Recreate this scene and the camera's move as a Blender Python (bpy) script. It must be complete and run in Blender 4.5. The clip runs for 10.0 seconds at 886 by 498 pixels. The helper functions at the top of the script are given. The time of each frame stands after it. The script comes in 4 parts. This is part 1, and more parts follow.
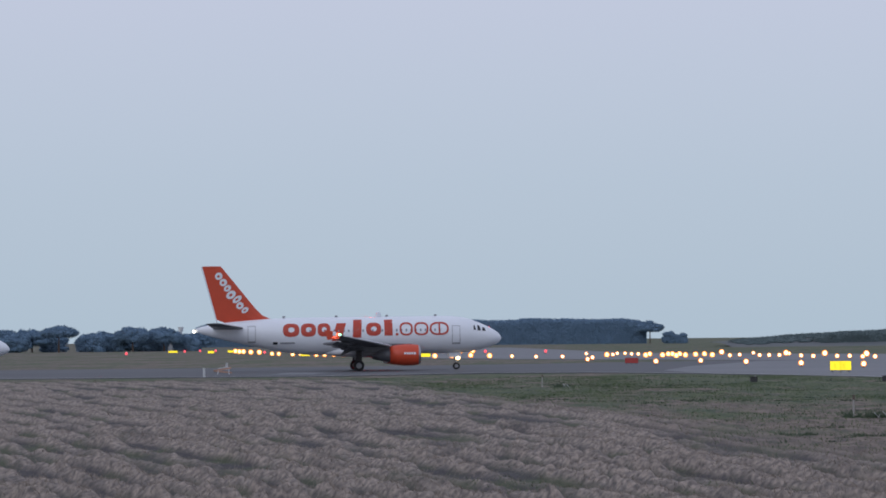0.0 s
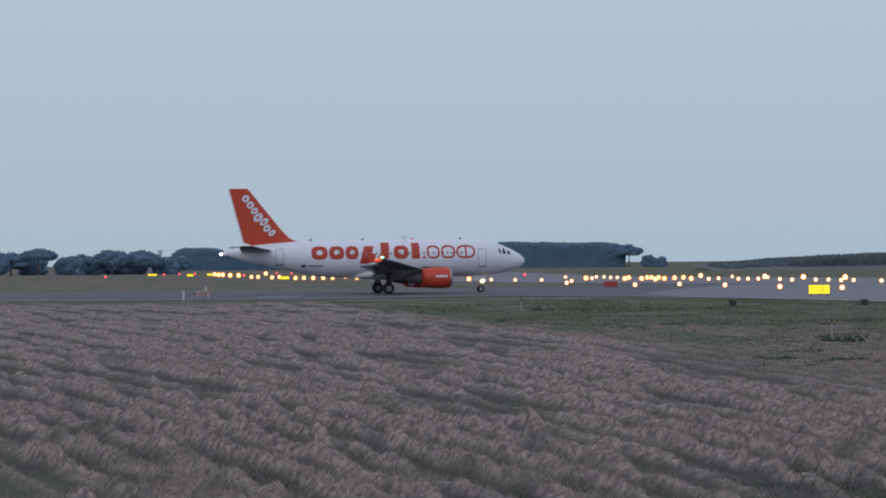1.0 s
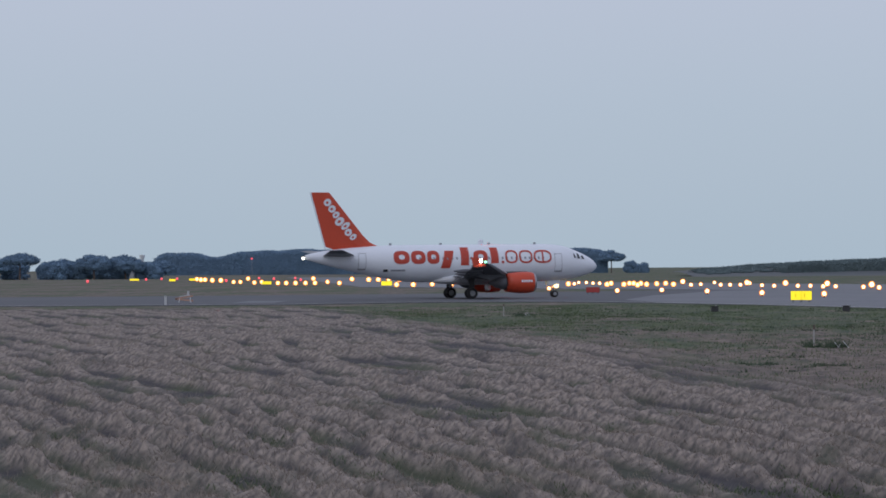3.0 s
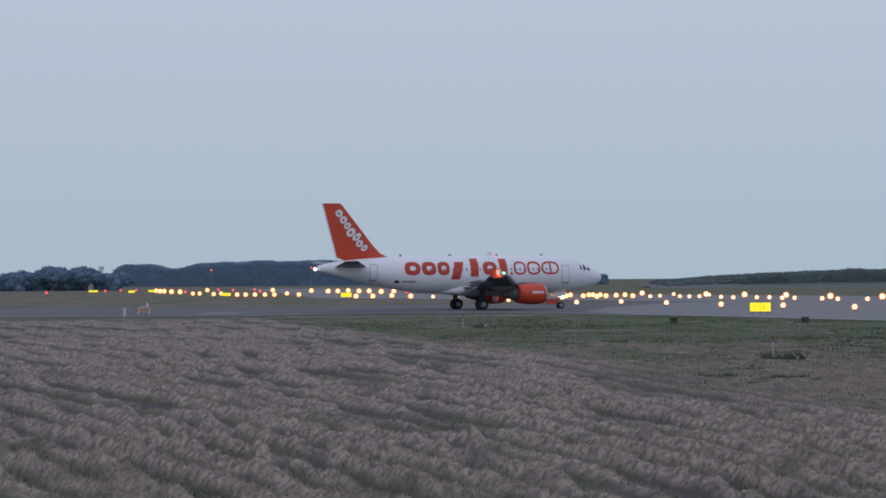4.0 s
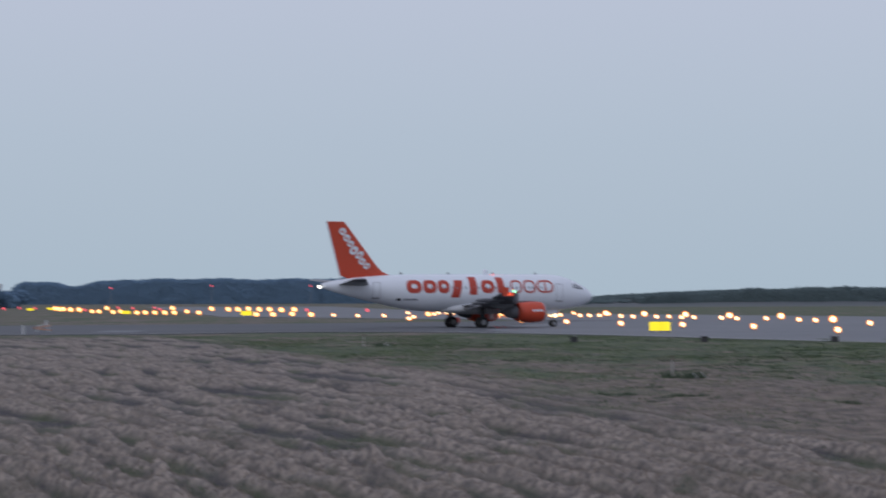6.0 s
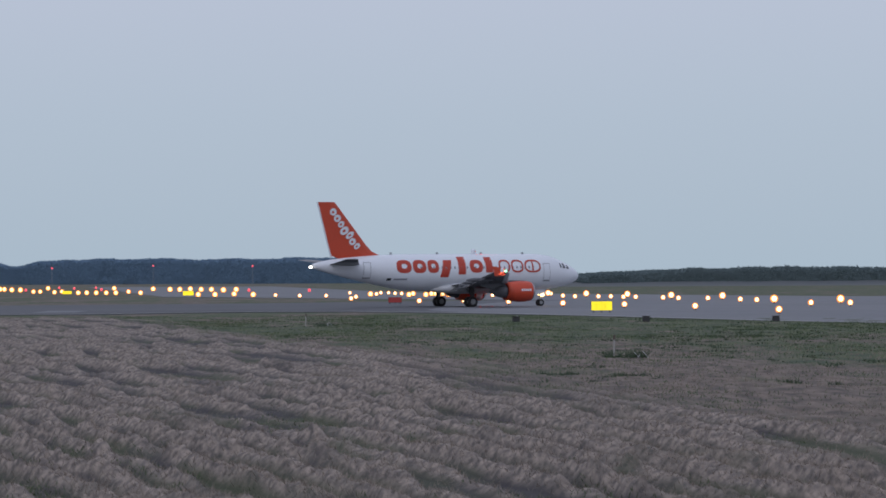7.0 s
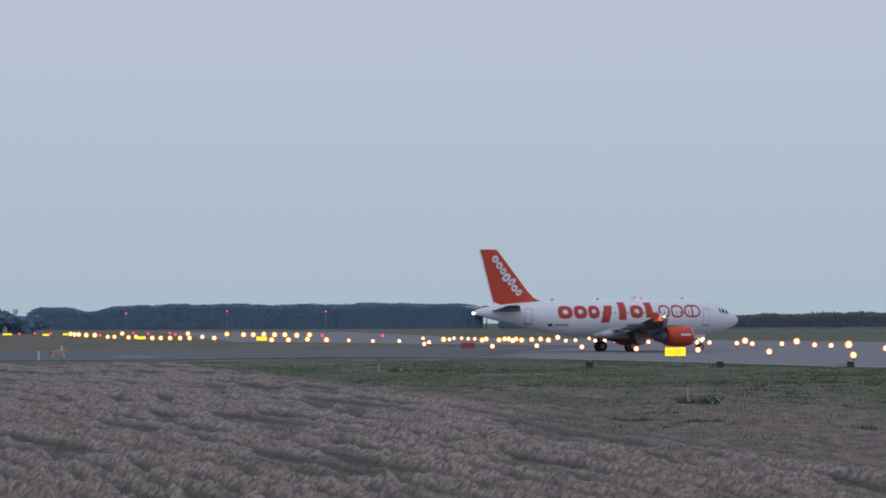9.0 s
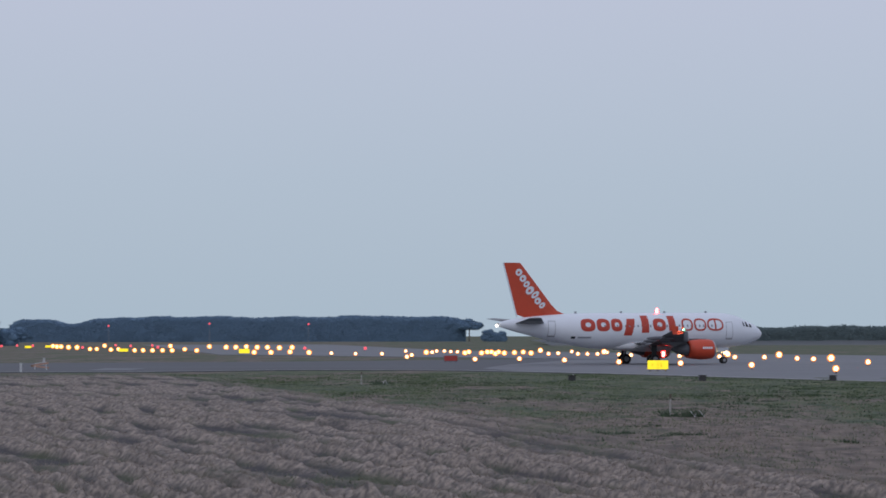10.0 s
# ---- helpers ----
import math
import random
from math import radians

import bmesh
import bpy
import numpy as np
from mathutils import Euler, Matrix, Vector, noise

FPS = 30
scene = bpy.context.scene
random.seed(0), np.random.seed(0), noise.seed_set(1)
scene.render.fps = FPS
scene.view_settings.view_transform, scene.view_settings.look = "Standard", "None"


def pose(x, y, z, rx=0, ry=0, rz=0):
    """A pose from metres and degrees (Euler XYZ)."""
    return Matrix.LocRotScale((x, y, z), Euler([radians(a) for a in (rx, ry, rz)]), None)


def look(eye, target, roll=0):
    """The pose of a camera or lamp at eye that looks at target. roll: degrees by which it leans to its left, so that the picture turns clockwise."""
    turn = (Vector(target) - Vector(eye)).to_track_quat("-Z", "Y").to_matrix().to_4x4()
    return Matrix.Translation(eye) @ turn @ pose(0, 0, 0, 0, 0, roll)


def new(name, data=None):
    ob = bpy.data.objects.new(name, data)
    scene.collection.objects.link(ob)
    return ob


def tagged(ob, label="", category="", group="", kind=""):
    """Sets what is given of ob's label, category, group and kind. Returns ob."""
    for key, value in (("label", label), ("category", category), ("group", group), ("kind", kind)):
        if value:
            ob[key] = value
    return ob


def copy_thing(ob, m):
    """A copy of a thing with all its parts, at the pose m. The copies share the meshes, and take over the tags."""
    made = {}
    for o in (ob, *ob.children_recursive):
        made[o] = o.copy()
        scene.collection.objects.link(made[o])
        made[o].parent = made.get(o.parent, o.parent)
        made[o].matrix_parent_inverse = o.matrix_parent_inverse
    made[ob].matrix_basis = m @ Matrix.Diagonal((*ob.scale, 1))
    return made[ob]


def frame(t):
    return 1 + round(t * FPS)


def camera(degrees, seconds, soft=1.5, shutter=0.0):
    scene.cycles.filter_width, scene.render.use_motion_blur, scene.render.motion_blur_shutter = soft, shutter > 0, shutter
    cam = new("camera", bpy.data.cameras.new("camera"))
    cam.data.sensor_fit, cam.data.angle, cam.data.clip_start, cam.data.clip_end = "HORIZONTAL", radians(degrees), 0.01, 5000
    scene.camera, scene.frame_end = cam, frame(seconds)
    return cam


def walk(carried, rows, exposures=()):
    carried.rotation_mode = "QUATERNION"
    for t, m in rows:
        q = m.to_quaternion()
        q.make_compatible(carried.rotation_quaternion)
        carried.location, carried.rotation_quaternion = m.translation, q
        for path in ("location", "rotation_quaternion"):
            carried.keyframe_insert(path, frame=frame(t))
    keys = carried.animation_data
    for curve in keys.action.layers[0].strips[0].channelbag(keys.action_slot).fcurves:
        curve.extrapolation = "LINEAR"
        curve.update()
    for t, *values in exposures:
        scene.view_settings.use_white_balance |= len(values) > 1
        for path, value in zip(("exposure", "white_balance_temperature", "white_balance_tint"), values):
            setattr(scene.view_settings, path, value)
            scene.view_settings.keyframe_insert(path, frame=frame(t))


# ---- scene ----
EYE_HEIGHT = 3.5


def aim(pan, tilt, roll):
    """Hand-held camera on the spot: turned right, up and leaning, in degrees."""
    return pose(0, 0, EYE_HEIGHT, 90 + tilt, 0, -pan) @ pose(0, 0, 0, 0, 0, roll)


cam = camera(17.83, 10.0, soft=1.65, shutter=0.6)
LOOKS = [
    (0.0, -1.866, 1.810, -0.533), (0.3, -1.551, 1.613, -0.51), (0.5, -1.080, 1.296, -0.481), (0.6, -0.904, 0.993, -0.48),
    (0.9, -1.360, 0.310, -0.47), (1.0, -1.461, 0.253, -0.476), (1.2, -1.407, 0.050, -0.45), (1.5, -1.149, 0.056, -0.409),
    (2.0, -1.435, 0.116, -0.367), (2.2, -1.24, 0.105, -0.36), (3.3, -0.990, 0.463, -0.35), (3.5, -0.754, 0.498, -0.341),
    (4.0, -0.281, 0.589, -0.35), (4.5, 0.000, 0.693, -0.315), (5.0, 0.285, 0.825, -0.310), (5.5, 0.724, 1.028, -0.269),
    (5.8, 0.951, 1.094, -0.250), (6.0, 1.736, 0.957, -0.200), (6.2, 2.339, 0.778, -0.25), (7.3, 2.920, 0.539, -0.25),
    (7.5, 2.686, 0.597, -0.234), (8.0, 1.795, 0.964, -0.226), (8.5, 1.393, 1.251, -0.242), (9.0, 1.428, 1.473, -0.206),
    (9.5, 1.401, 1.671, -0.159), (10.0, 1.777, 1.732, -0.105)]
walk(cam, [(t, aim(a, b, c)) for t, a, b, c in LOOKS], exposures=((0.0, 0.06), (0.4, -0.06), (1.2, -0.04), (10.0, -0.04)))

# ---- light: a clear dusk sky, the afterglow of the sun behind the camera ----
world = bpy.data.worlds.new("dusk_sky")
scene.world = world
world.use_nodes = True
wn, wl = world.node_tree.nodes, world.node_tree.links
wn.clear()
sky = wn.new("ShaderNodeTexSky")
sky.sky_type, sky.sun_disc = "NISHITA", False
sky.sun_elevation, sky.sun_rotation = radians(4.0), radians(200)
sky.air_density, sky.dust_density, sky.ozone_density = 1.0, 2.0, 2.0
veil = wn.new("ShaderNodeMix")
veil.data_type = "RGBA"
veil.inputs["Factor"].default_value = 0.86
coord = wn.new("ShaderNodeTexCoord")
split = wn.new("ShaderNodeSeparateXYZ")
ramp = wn.new("ShaderNodeValToRGB")
wl.new(coord.outputs["Generated"], split.inputs[0])
wl.new(split.outputs["Z"], ramp.inputs[0])
ramp.color_ramp.elements[0].position, ramp.color_ramp.elements[0].color = 0.0, (4.70, 5.85, 7.00, 1)
ramp.color_ramp.elements[1].position, ramp.color_ramp.elements[1].color = 1.0, (5.8, 6.2, 8.0, 1)
mid = ramp.color_ramp.elements.new(0.055)
mid.color = (5.00, 5.95, 7.30, 1)
mid = ramp.color_ramp.elements.new(0.13)
mid.color = (5.80, 6.20, 7.80, 1)
back = wn.new("ShaderNodeBackground")
back.inputs["Strength"].default_value = 0.10
outw = wn.new("ShaderNodeOutputWorld")
wl.new(sky.outputs[0], veil.inputs["A"])
wl.new(ramp.outputs[0], veil.inputs["B"])
wl.new(veil.outputs["Result"], back.inputs[0])
wl.new(back.outputs[0], outw.inputs[0])
sun = new("sun", bpy.data.lights.new("sun", "SUN"))
sun.data.energy, sun.data.angle, sun.data.color = 0.42, radians(40), (0.98, 0.98, 1.0)
sun.matrix_world = look((-30, -60, 50), (0, 0, 0))


# ---- materials ----
def material(name, colour, rough=0.6, metal=0.0, vary=0.15, scale=3.0, fine=30.0, bump=0.0, second=None, emit=None, strength=0.0, coords="Object"):
    m = bpy.data.materials.new(name)
    m.use_nodes = True
    n, l = m.node_tree.nodes, m.node_tree.links
    b = n["Principled BSDF"]
    b.inputs["Roughness"].default_value, b.inputs["Metallic"].default_value = rough, metal
    tc = n.new("ShaderNodeTexCoord")
    big, small = n.new("ShaderNodeTexNoise"), n.new("ShaderNodeTexNoise")
    for tex, s in ((big, scale), (small, fine)):
        tex.inputs["Scale"].default_value, tex.inputs["Detail"].default_value = s, 5.0
        l.new(tc.outputs[coords], tex.inputs["Vector"])
    add = n.new("ShaderNodeMath")
    add.operation = "ADD"
    l.new(big.outputs["Fac"], add.inputs[0])
    l.new(small.outputs["Fac"], add.inputs[1])
    half = n.new("ShaderNodeMapRange")
    half.inputs["From Min"].default_value, half.inputs["From Max"].default_value = 0.65, 1.35
    l.new(add.outputs[0], half.inputs["Value"])
    mix = n.new("ShaderNodeMix")
    mix.data_type = "RGBA"
    other = second or tuple(c * (1 - vary) for c in colour)
    mix.inputs["A"].default_value, mix.inputs["B"].default_value = (*other, 1), (*colour, 1)
    l.new(half.outputs[0], mix.inputs["Factor"])
    l.new(mix.outputs["Result"], b.inputs["Base Color"])
    if bump:
        bm_ = n.new("ShaderNodeBump")
        bm_.inputs["Strength"].default_value = bump
        l.new(small.outputs["Fac"], bm_.inputs["Height"])
        l.new(bm_.outputs[0], b.inputs["Normal"])
    if emit:
        b.inputs["Emission Color"].default_value, b.inputs["Emission Strength"].default_value = (*emit, 1), strength
    return m


WHITE = material("white_paint", (0.76, 0.80, 0.86), 0.35, vary=0.06, scale=0.6, fine=6)
GREY = material("grey_paint", (0.30, 0.32, 0.35), 0.45, vary=0.2, scale=0.8, fine=8)
WING_GREY = material("dark_wing_grey", (0.135, 0.142, 0.16), 0.4, vary=0.25, scale=0.7, fine=6)
BELLY = material("light_grey_paint", (0.62, 0.64, 0.68), 0.4, vary=0.1, scale=0.8, fine=8)
ORANGE = material("orange_paint", (0.60, 0.070, 0.028), 0.4, vary=0.12, scale=0.7, fine=7)
LETTER = material("orange_marking", (0.47, 0.050, 0.026), 0.45, vary=0.08, scale=1.5, fine=9)
SEAM = material("panel_seam", (0.28, 0.30, 0.34), 0.6, vary=0.1)
GLASSY = material("dark_glazing", (0.03, 0.035, 0.045), 0.12, vary=0.3)
PORTHOLE = material("cabin_glazing", (0.28, 0.31, 0.36), 0.2, vary=0.2)
METAL = material("bare_metal", (0.42, 0.43, 0.45), 0.35, metal=0.9, vary=0.2)
RUBBER = material("tyre_rubber", (0.025, 0.025, 0.028), 0.8, vary=0.4)
LAMP_WHITE = material("lit_white_lamp", (0.9, 0.9, 0.85), 0.3, emit=(1.0, 0.74, 0.38), strength=3.6)
LAMP_AMBER = material("lit_amber_lamp", (0.9, 0.8, 0.6), 0.3, emit=(1.0, 0.62, 0.22), strength=3.4)
LAMP_TAIL = material("lit_tail_lamp", (0.9, 0.9, 0.85), 0.3, emit=(1.0, 0.93, 0.80), strength=3.5)
LAMP_GREEN = material("lit_green_lamp", (0.2, 0.8, 0.4), 0.3, emit=(0.25, 1.0, 0.55), strength=2.6)
LAMP_NOSE = material("lit_landing_lamp", (0.9, 0.8, 0.6), 0.3, emit=(1.0, 0.66, 0.28), strength=5.0)
LAMP_RED = material("lit_red_lamp", (0.8, 0.1, 0.1), 0.3, emit=(1.0, 0.10, 0.14), strength=1.1)
STROBE = material("lit_white_strobe", (0.9, 0.9, 0.9), 0.3, emit=(1.0, 0.94, 0.85), strength=20.0)
BEACON = material("lit_red_beacon", (0.9, 0.1, 0.05), 0.3, emit=(1.0, 0.022, 0.020), strength=85.0)
# orange halo around the lamps, an emissive ring and no lamp part
HALO_AMBER = material("amber_lamp_halo", (0.8, 0.3, 0.05), 0.4, emit=(1.0, 0.27, 0.04), strength=1.3)
SIGN_YELLOW = material("lit_yellow_sign_face", (0.9, 0.75, 0.05), 0.4, vary=0.05, emit=(1.0, 0.78, 0.01), strength=0.85)
SIGN_RED = material("red_sign_face", (0.42, 0.05, 0.045), 0.5, vary=0.15, scale=4)
SIGN_BLACK = material("black_sign_marking", (0.25, 0.19, 0.01), 0.6)
CASING = material("dark_casing", (0.045, 0.045, 0.05), 0.6, vary=0.3)
POST_WHITE = material("weathered_white_post", (0.58, 0.60, 0.62), 0.6, vary=0.25, scale=5)
STAKE_GREY = material("weathered_stake", (0.40, 0.39, 0.38), 0.7, vary=0.3)
POST_RED = material("faded_orange_board", (0.50, 0.30, 0.22), 0.6, vary=0.3, scale=5)
ASPHALT = material("worn_asphalt", (0.095, 0.101, 0.113), 0.8, scale=0.03, fine=0.8, second=(0.062, 0.067, 0.076), coords="Object")
CONCRETE = material("pale_concrete", (0.185, 0.192, 0.208), 0.8, scale=0.04, fine=0.7, second=(0.13, 0.136, 0.15), coords="Object")
PAINT_LINE = material("faded_line_paint", (0.42, 0.42, 0.42), 0.7, vary=0.3, scale=0.5)
BARK = material("pine_bark", (0.13, 0.10, 0.085), 0.9, vary=0.35, bump=0.3)
# needle green shifted to pale blue: the haze of distance, in the base colour
HAZED_NEEDLES = material("hazed_pine_needles", (0.130, 0.214, 0.312), 0.9, scale=0.12, fine=0.8, second=(0.118, 0.196, 0.288))
# scrub and bank both tinted blue-grey, aerial haze mixed into their colours
HAZED_SCRUB = material("hazed_coastal_scrub", (0.122, 0.168, 0.178), 0.9, scale=0.1, fine=0.7, second=(0.100, 0.140, 0.150))
HAZED_DUNE = material("hazed_dry_bank", (0.115, 0.122, 0.128), 0.9, scale=0.05, fine=0.5, second=(0.085, 0.102, 0.108))
STRAW = material("cut_straw", (0.322, 0.270, 0.226), 0.85, scale=0.3, fine=3.0, second=(0.172, 0.148, 0.130))
BLADE = material("green_grass_blade", (0.088, 0.128, 0.050), 0.8, scale=0.1, fine=1.0, second=(0.052, 0.088, 0.040))
WEED = material("dark_weed_leaf", (0.056, 0.088, 0.050), 0.85, scale=0.5, fine=3.0)
HAZE_WALL = material("pale_render", (0.74, 0.77, 0.80), 0.8, vary=0.15)


def ground_material():
    """Mown hay in rows, greener grass between and beyond, furrow shade painted in; the shares come from the ground's
    own attributes.
    """
    m = bpy.data.materials.new("mown_grassland")
    m.use_nodes = True
    n, l = m.node_tree.nodes, m.node_tree.links
    b = n["Principled BSDF"]
    b.inputs["Roughness"].default_value = 0.95
    geo = n.new("ShaderNodeNewGeometry")

    def noise_(scale, detail=5.0, stretch=(1, 1, 1)):
        mp = n.new("ShaderNodeMapping")
        mp.inputs["Scale"].default_value = stretch
        l.new(geo.outputs["Position"], mp.inputs["Vector"])
        tx = n.new("ShaderNodeTexNoise")
        tx.inputs["Scale"].default_value, tx.inputs["Detail"].default_value = scale, detail
        l.new(mp.outputs[0], tx.inputs["Vector"])
        return tx.outputs["Fac"]

    def mapped(v, a, c):
        r = n.new("ShaderNodeMapRange")
        r.inputs["From Min"].default_value, r.inputs["From Max"].default_value = a, c
        l.new(v, r.inputs["Value"])
        return r.outputs[0]

    def mixed(f, a, c):
        x = n.new("ShaderNodeMix")
        x.data_type = "RGBA"
        l.new(f, x.inputs["Factor"])
        for key, v in (("A", a), ("B", c)):
            if isinstance(v, tuple):
                x.inputs[key].default_value = (*v, 1)
            else:
                l.new(v, x.inputs[key])
        return x.outputs["Result"]

    mown, crest = n.new("ShaderNodeAttribute"), n.new("ShaderNodeAttribute")
    mown.attribute_name, crest.attribute_name = "mown", "crest"
    place = n.new("ShaderNodeSeparateXYZ")
    l.new(geo.outputs["Position"], place.inputs[0])

    def plus(v, w, factor):
        """v + factor * w"""
        k = n.new("ShaderNodeMath")
        k.operation = "MULTIPLY_ADD"
        l.new(w, k.inputs[0])
        k.inputs[1].default_value = factor
        l.new(v, k.inputs[2])
        return k.outputs[0]

    sparse = mapped(place.outputs["Y"], 85.0, 38.0)
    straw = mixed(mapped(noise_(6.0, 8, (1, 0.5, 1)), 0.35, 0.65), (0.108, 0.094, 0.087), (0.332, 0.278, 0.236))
    # ground and regrowth between the rows, darkened further for furrow shade
    shaded_stubble = mixed(mapped(plus(noise_(0.35, 6, (1, 0.4, 1)), sparse, 0.06), 0.46, 0.62), (0.046, 0.042, 0.044), (0.052, 0.062, 0.032))
    patchy = mixed(mapped(plus(noise_(0.5, 5, (1, 0.3, 1)), sparse, 0.05), 0.57, 0.78), straw, shaded_stubble)
    # crest mask paints the light on row tops and the shade between them
    hay = mixed(mapped(crest.outputs["Fac"], 0.05, 0.60), shaded_stubble, patchy)
    green = mixed(mapped(noise_(0.9, 7, (1, 0.4, 1)), 0.35, 0.65), (0.040, 0.062, 0.034), (0.092, 0.108, 0.046))
    dry = mixed(mapped(noise_(1.6, 8, (1, 0.35, 1)), 0.35, 0.65), (0.078, 0.064, 0.054), (0.200, 0.158, 0.126))
    band = plus(mapped(place.outputs["Y"], 85.0, 175.0), mapped(place.outputs["Y"], 270.0, 340.0), -0.25)
    streaks = plus(noise_(0.10, 6, (1, 0.3, 1)), noise_(0.45, 8, (1, 0.25, 1)), 0.9)
    band = plus(band, mapped(place.outputs["X"], 4.0, 26.0), 0.45)
    meadow = mixed(mapped(plus(streaks, band, -0.26), 0.64, 0.86), green, dry)
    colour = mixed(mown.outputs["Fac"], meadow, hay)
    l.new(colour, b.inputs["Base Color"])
    bp = n.new("ShaderNodeBump")
    bp.inputs["Strength"].default_value, bp.inputs["Distance"].default_value = 0.3, 0.06
    l.new(noise_(16.0, 8), bp.inputs["Height"])
    l.new(bp.outputs[0], b.inputs["Normal"])
    return m


GROUND = ground_material()


# ---- mesh helpers ----
def finish(name, bm, mat, parent=None, label="", smooth=False):
    me = bpy.data.meshes.new(name)
    bm.to_mesh(me)
    bm.free()
    me.materials.append(mat)
    if smooth:
        me.shade_smooth()
    ob = new(name, me)
    if parent:
        ob.parent = parent
    if label:
        ob["label"] = label
    return ob


def part(name, bm, mat, parent, label="", smooth=False):
    return finish(name, bm, mat, parent, label, smooth)


def raw(name, verts, faces, mat, parent=None, label="", smooth=False):
    me = bpy.data.meshes.new(name)
    me.from_pydata(verts, [], faces)
    me.update()
    me.materials.append(mat)
    if smooth:
        me.shade_smooth()
    ob = new(name, me)
    if parent:
        ob.parent = parent
    if label:
        ob["label"] = label
    return ob


def box(bm, x0, x1, y0, y1, z0, z1, bevel=0.0):
    m = Matrix.Translation(((x0 + x1) / 2, (y0 + y1) / 2, (z0 + z1) / 2)) @ Matrix.Diagonal((x1 - x0, y1 - y0, z1 - z0, 1))
    r = bmesh.ops.create_cube(bm, size=1, matrix=m)
    if bevel:
        edges = list({e for v in r["verts"] for e in v.link_edges})
        bmesh.ops.bevel(bm, geom=edges, offset=bevel, segments=2, affect="EDGES")
    return bm


def rod(bm, a, b, r0, r1=None, sides=10):
    a, b = Vector(a), Vector(b)
    d = b - a
    m = Matrix.Translation((a + b) / 2) @ d.to_track_quat("Z", "Y").to_matrix().to_4x4()
    bmesh.ops.create_cone(bm, cap_ends=True, segments=sides, radius1=r0, radius2=r0 if r1 is None else r1, depth=d.length, matrix=m)
    return bm


def ball(bm, c, r, squash=(1, 1, 1), u=12, v=8):
    bmesh.ops.create_uvsphere(bm, u_segments=u, v_segments=v, radius=r, matrix=Matrix.Translation(c) @ Matrix.Diagonal((*squash, 1)))
    return bm


def loft(rings, closed_ends=True):
    """Verts and faces of a skin over rings of equal length."""
    k = len(rings[0])
    verts = [tuple(p) for ring in rings for p in ring]
    faces = [(i * k + j, i * k + (j + 1) % k, (i + 1) * k + (j + 1) % k, (i + 1) * k + j) for i in range(len(rings) - 1) for j in range(k)]
    if closed_ends:
        faces += [tuple(range(k - 1, -1, -1)), tuple(range((len(rings) - 1) * k, len(rings) * k))]
    return verts, faces


# ---- ground: one sheet to the horizon, hay rows near the camera ----
def smooth_noise(x, y, seed):
    """Value noise on unit cells, vectorised."""
    xi, yi = np.floor(x).astype(np.int64), np.floor(y).astype(np.int64)
    fx, fy = x - xi, y - yi
    fx, fy = fx * fx * (3 - 2 * fx), fy * fy * (3 - 2 * fy)

    def cell(a, b):
        h = (a * 374761393 + b * 668265263 + seed * 974634777) & 0x7FFFFFFF
        h = ((h ^ (h >> 13)) * 1274126177) & 0x7FFFFFFF
        return ((h ^ (h >> 16)) & 0xFFFF) / 65535.0

    return (cell(xi, yi) * (1 - fx) + cell(xi + 1, yi) * fx) * (1 - fy) + (cell(xi, yi + 1) * (1 - fx) + cell(xi + 1, yi + 1) * fx) * fy


ROW_STEP = 1.42


def hay_share(x, y):
    """How far a place belongs to the mown field (0 to 1)."""
    u = x + 0.165 * y + 4.0 * (smooth_noise(x / 15, y / 30, 3) - 0.5) + 2.5 * (smooth_noise(x / 4, y / 6, 5) - 0.5)
    inside = np.clip((y - 24) / 8, 0, 1) * np.clip((0.24 * y + 4 - np.abs(x)) / 3, 0, 1)
    return inside * np.clip((26.0 - u) / 5.0, 0, 1) * np.clip((250 + 10 * smooth_noise(x / 6, y / 6, 9) - y) / 12, 0, 1)


def row_place(x, y):
    """Place across the raked rows, which swing over the view as they come near."""
    far = np.maximum(y, 20.0)
    return 18.65 * (x / far + 0.74) * far ** 0.30 + 0.55 * (smooth_noise(x / 8, y / 15, 11) - 0.5) + 0.30 * (smooth_noise(x / 1.3, y / 4.0, 12) - 0.5)


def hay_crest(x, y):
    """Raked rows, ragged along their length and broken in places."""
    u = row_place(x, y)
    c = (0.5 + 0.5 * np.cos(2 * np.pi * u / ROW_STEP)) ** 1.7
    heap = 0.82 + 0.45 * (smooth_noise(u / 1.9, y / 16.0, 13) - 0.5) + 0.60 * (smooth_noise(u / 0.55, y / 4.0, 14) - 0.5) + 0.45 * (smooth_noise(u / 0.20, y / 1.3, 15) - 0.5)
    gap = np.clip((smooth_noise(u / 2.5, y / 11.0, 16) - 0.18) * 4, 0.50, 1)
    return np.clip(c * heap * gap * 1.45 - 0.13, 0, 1)


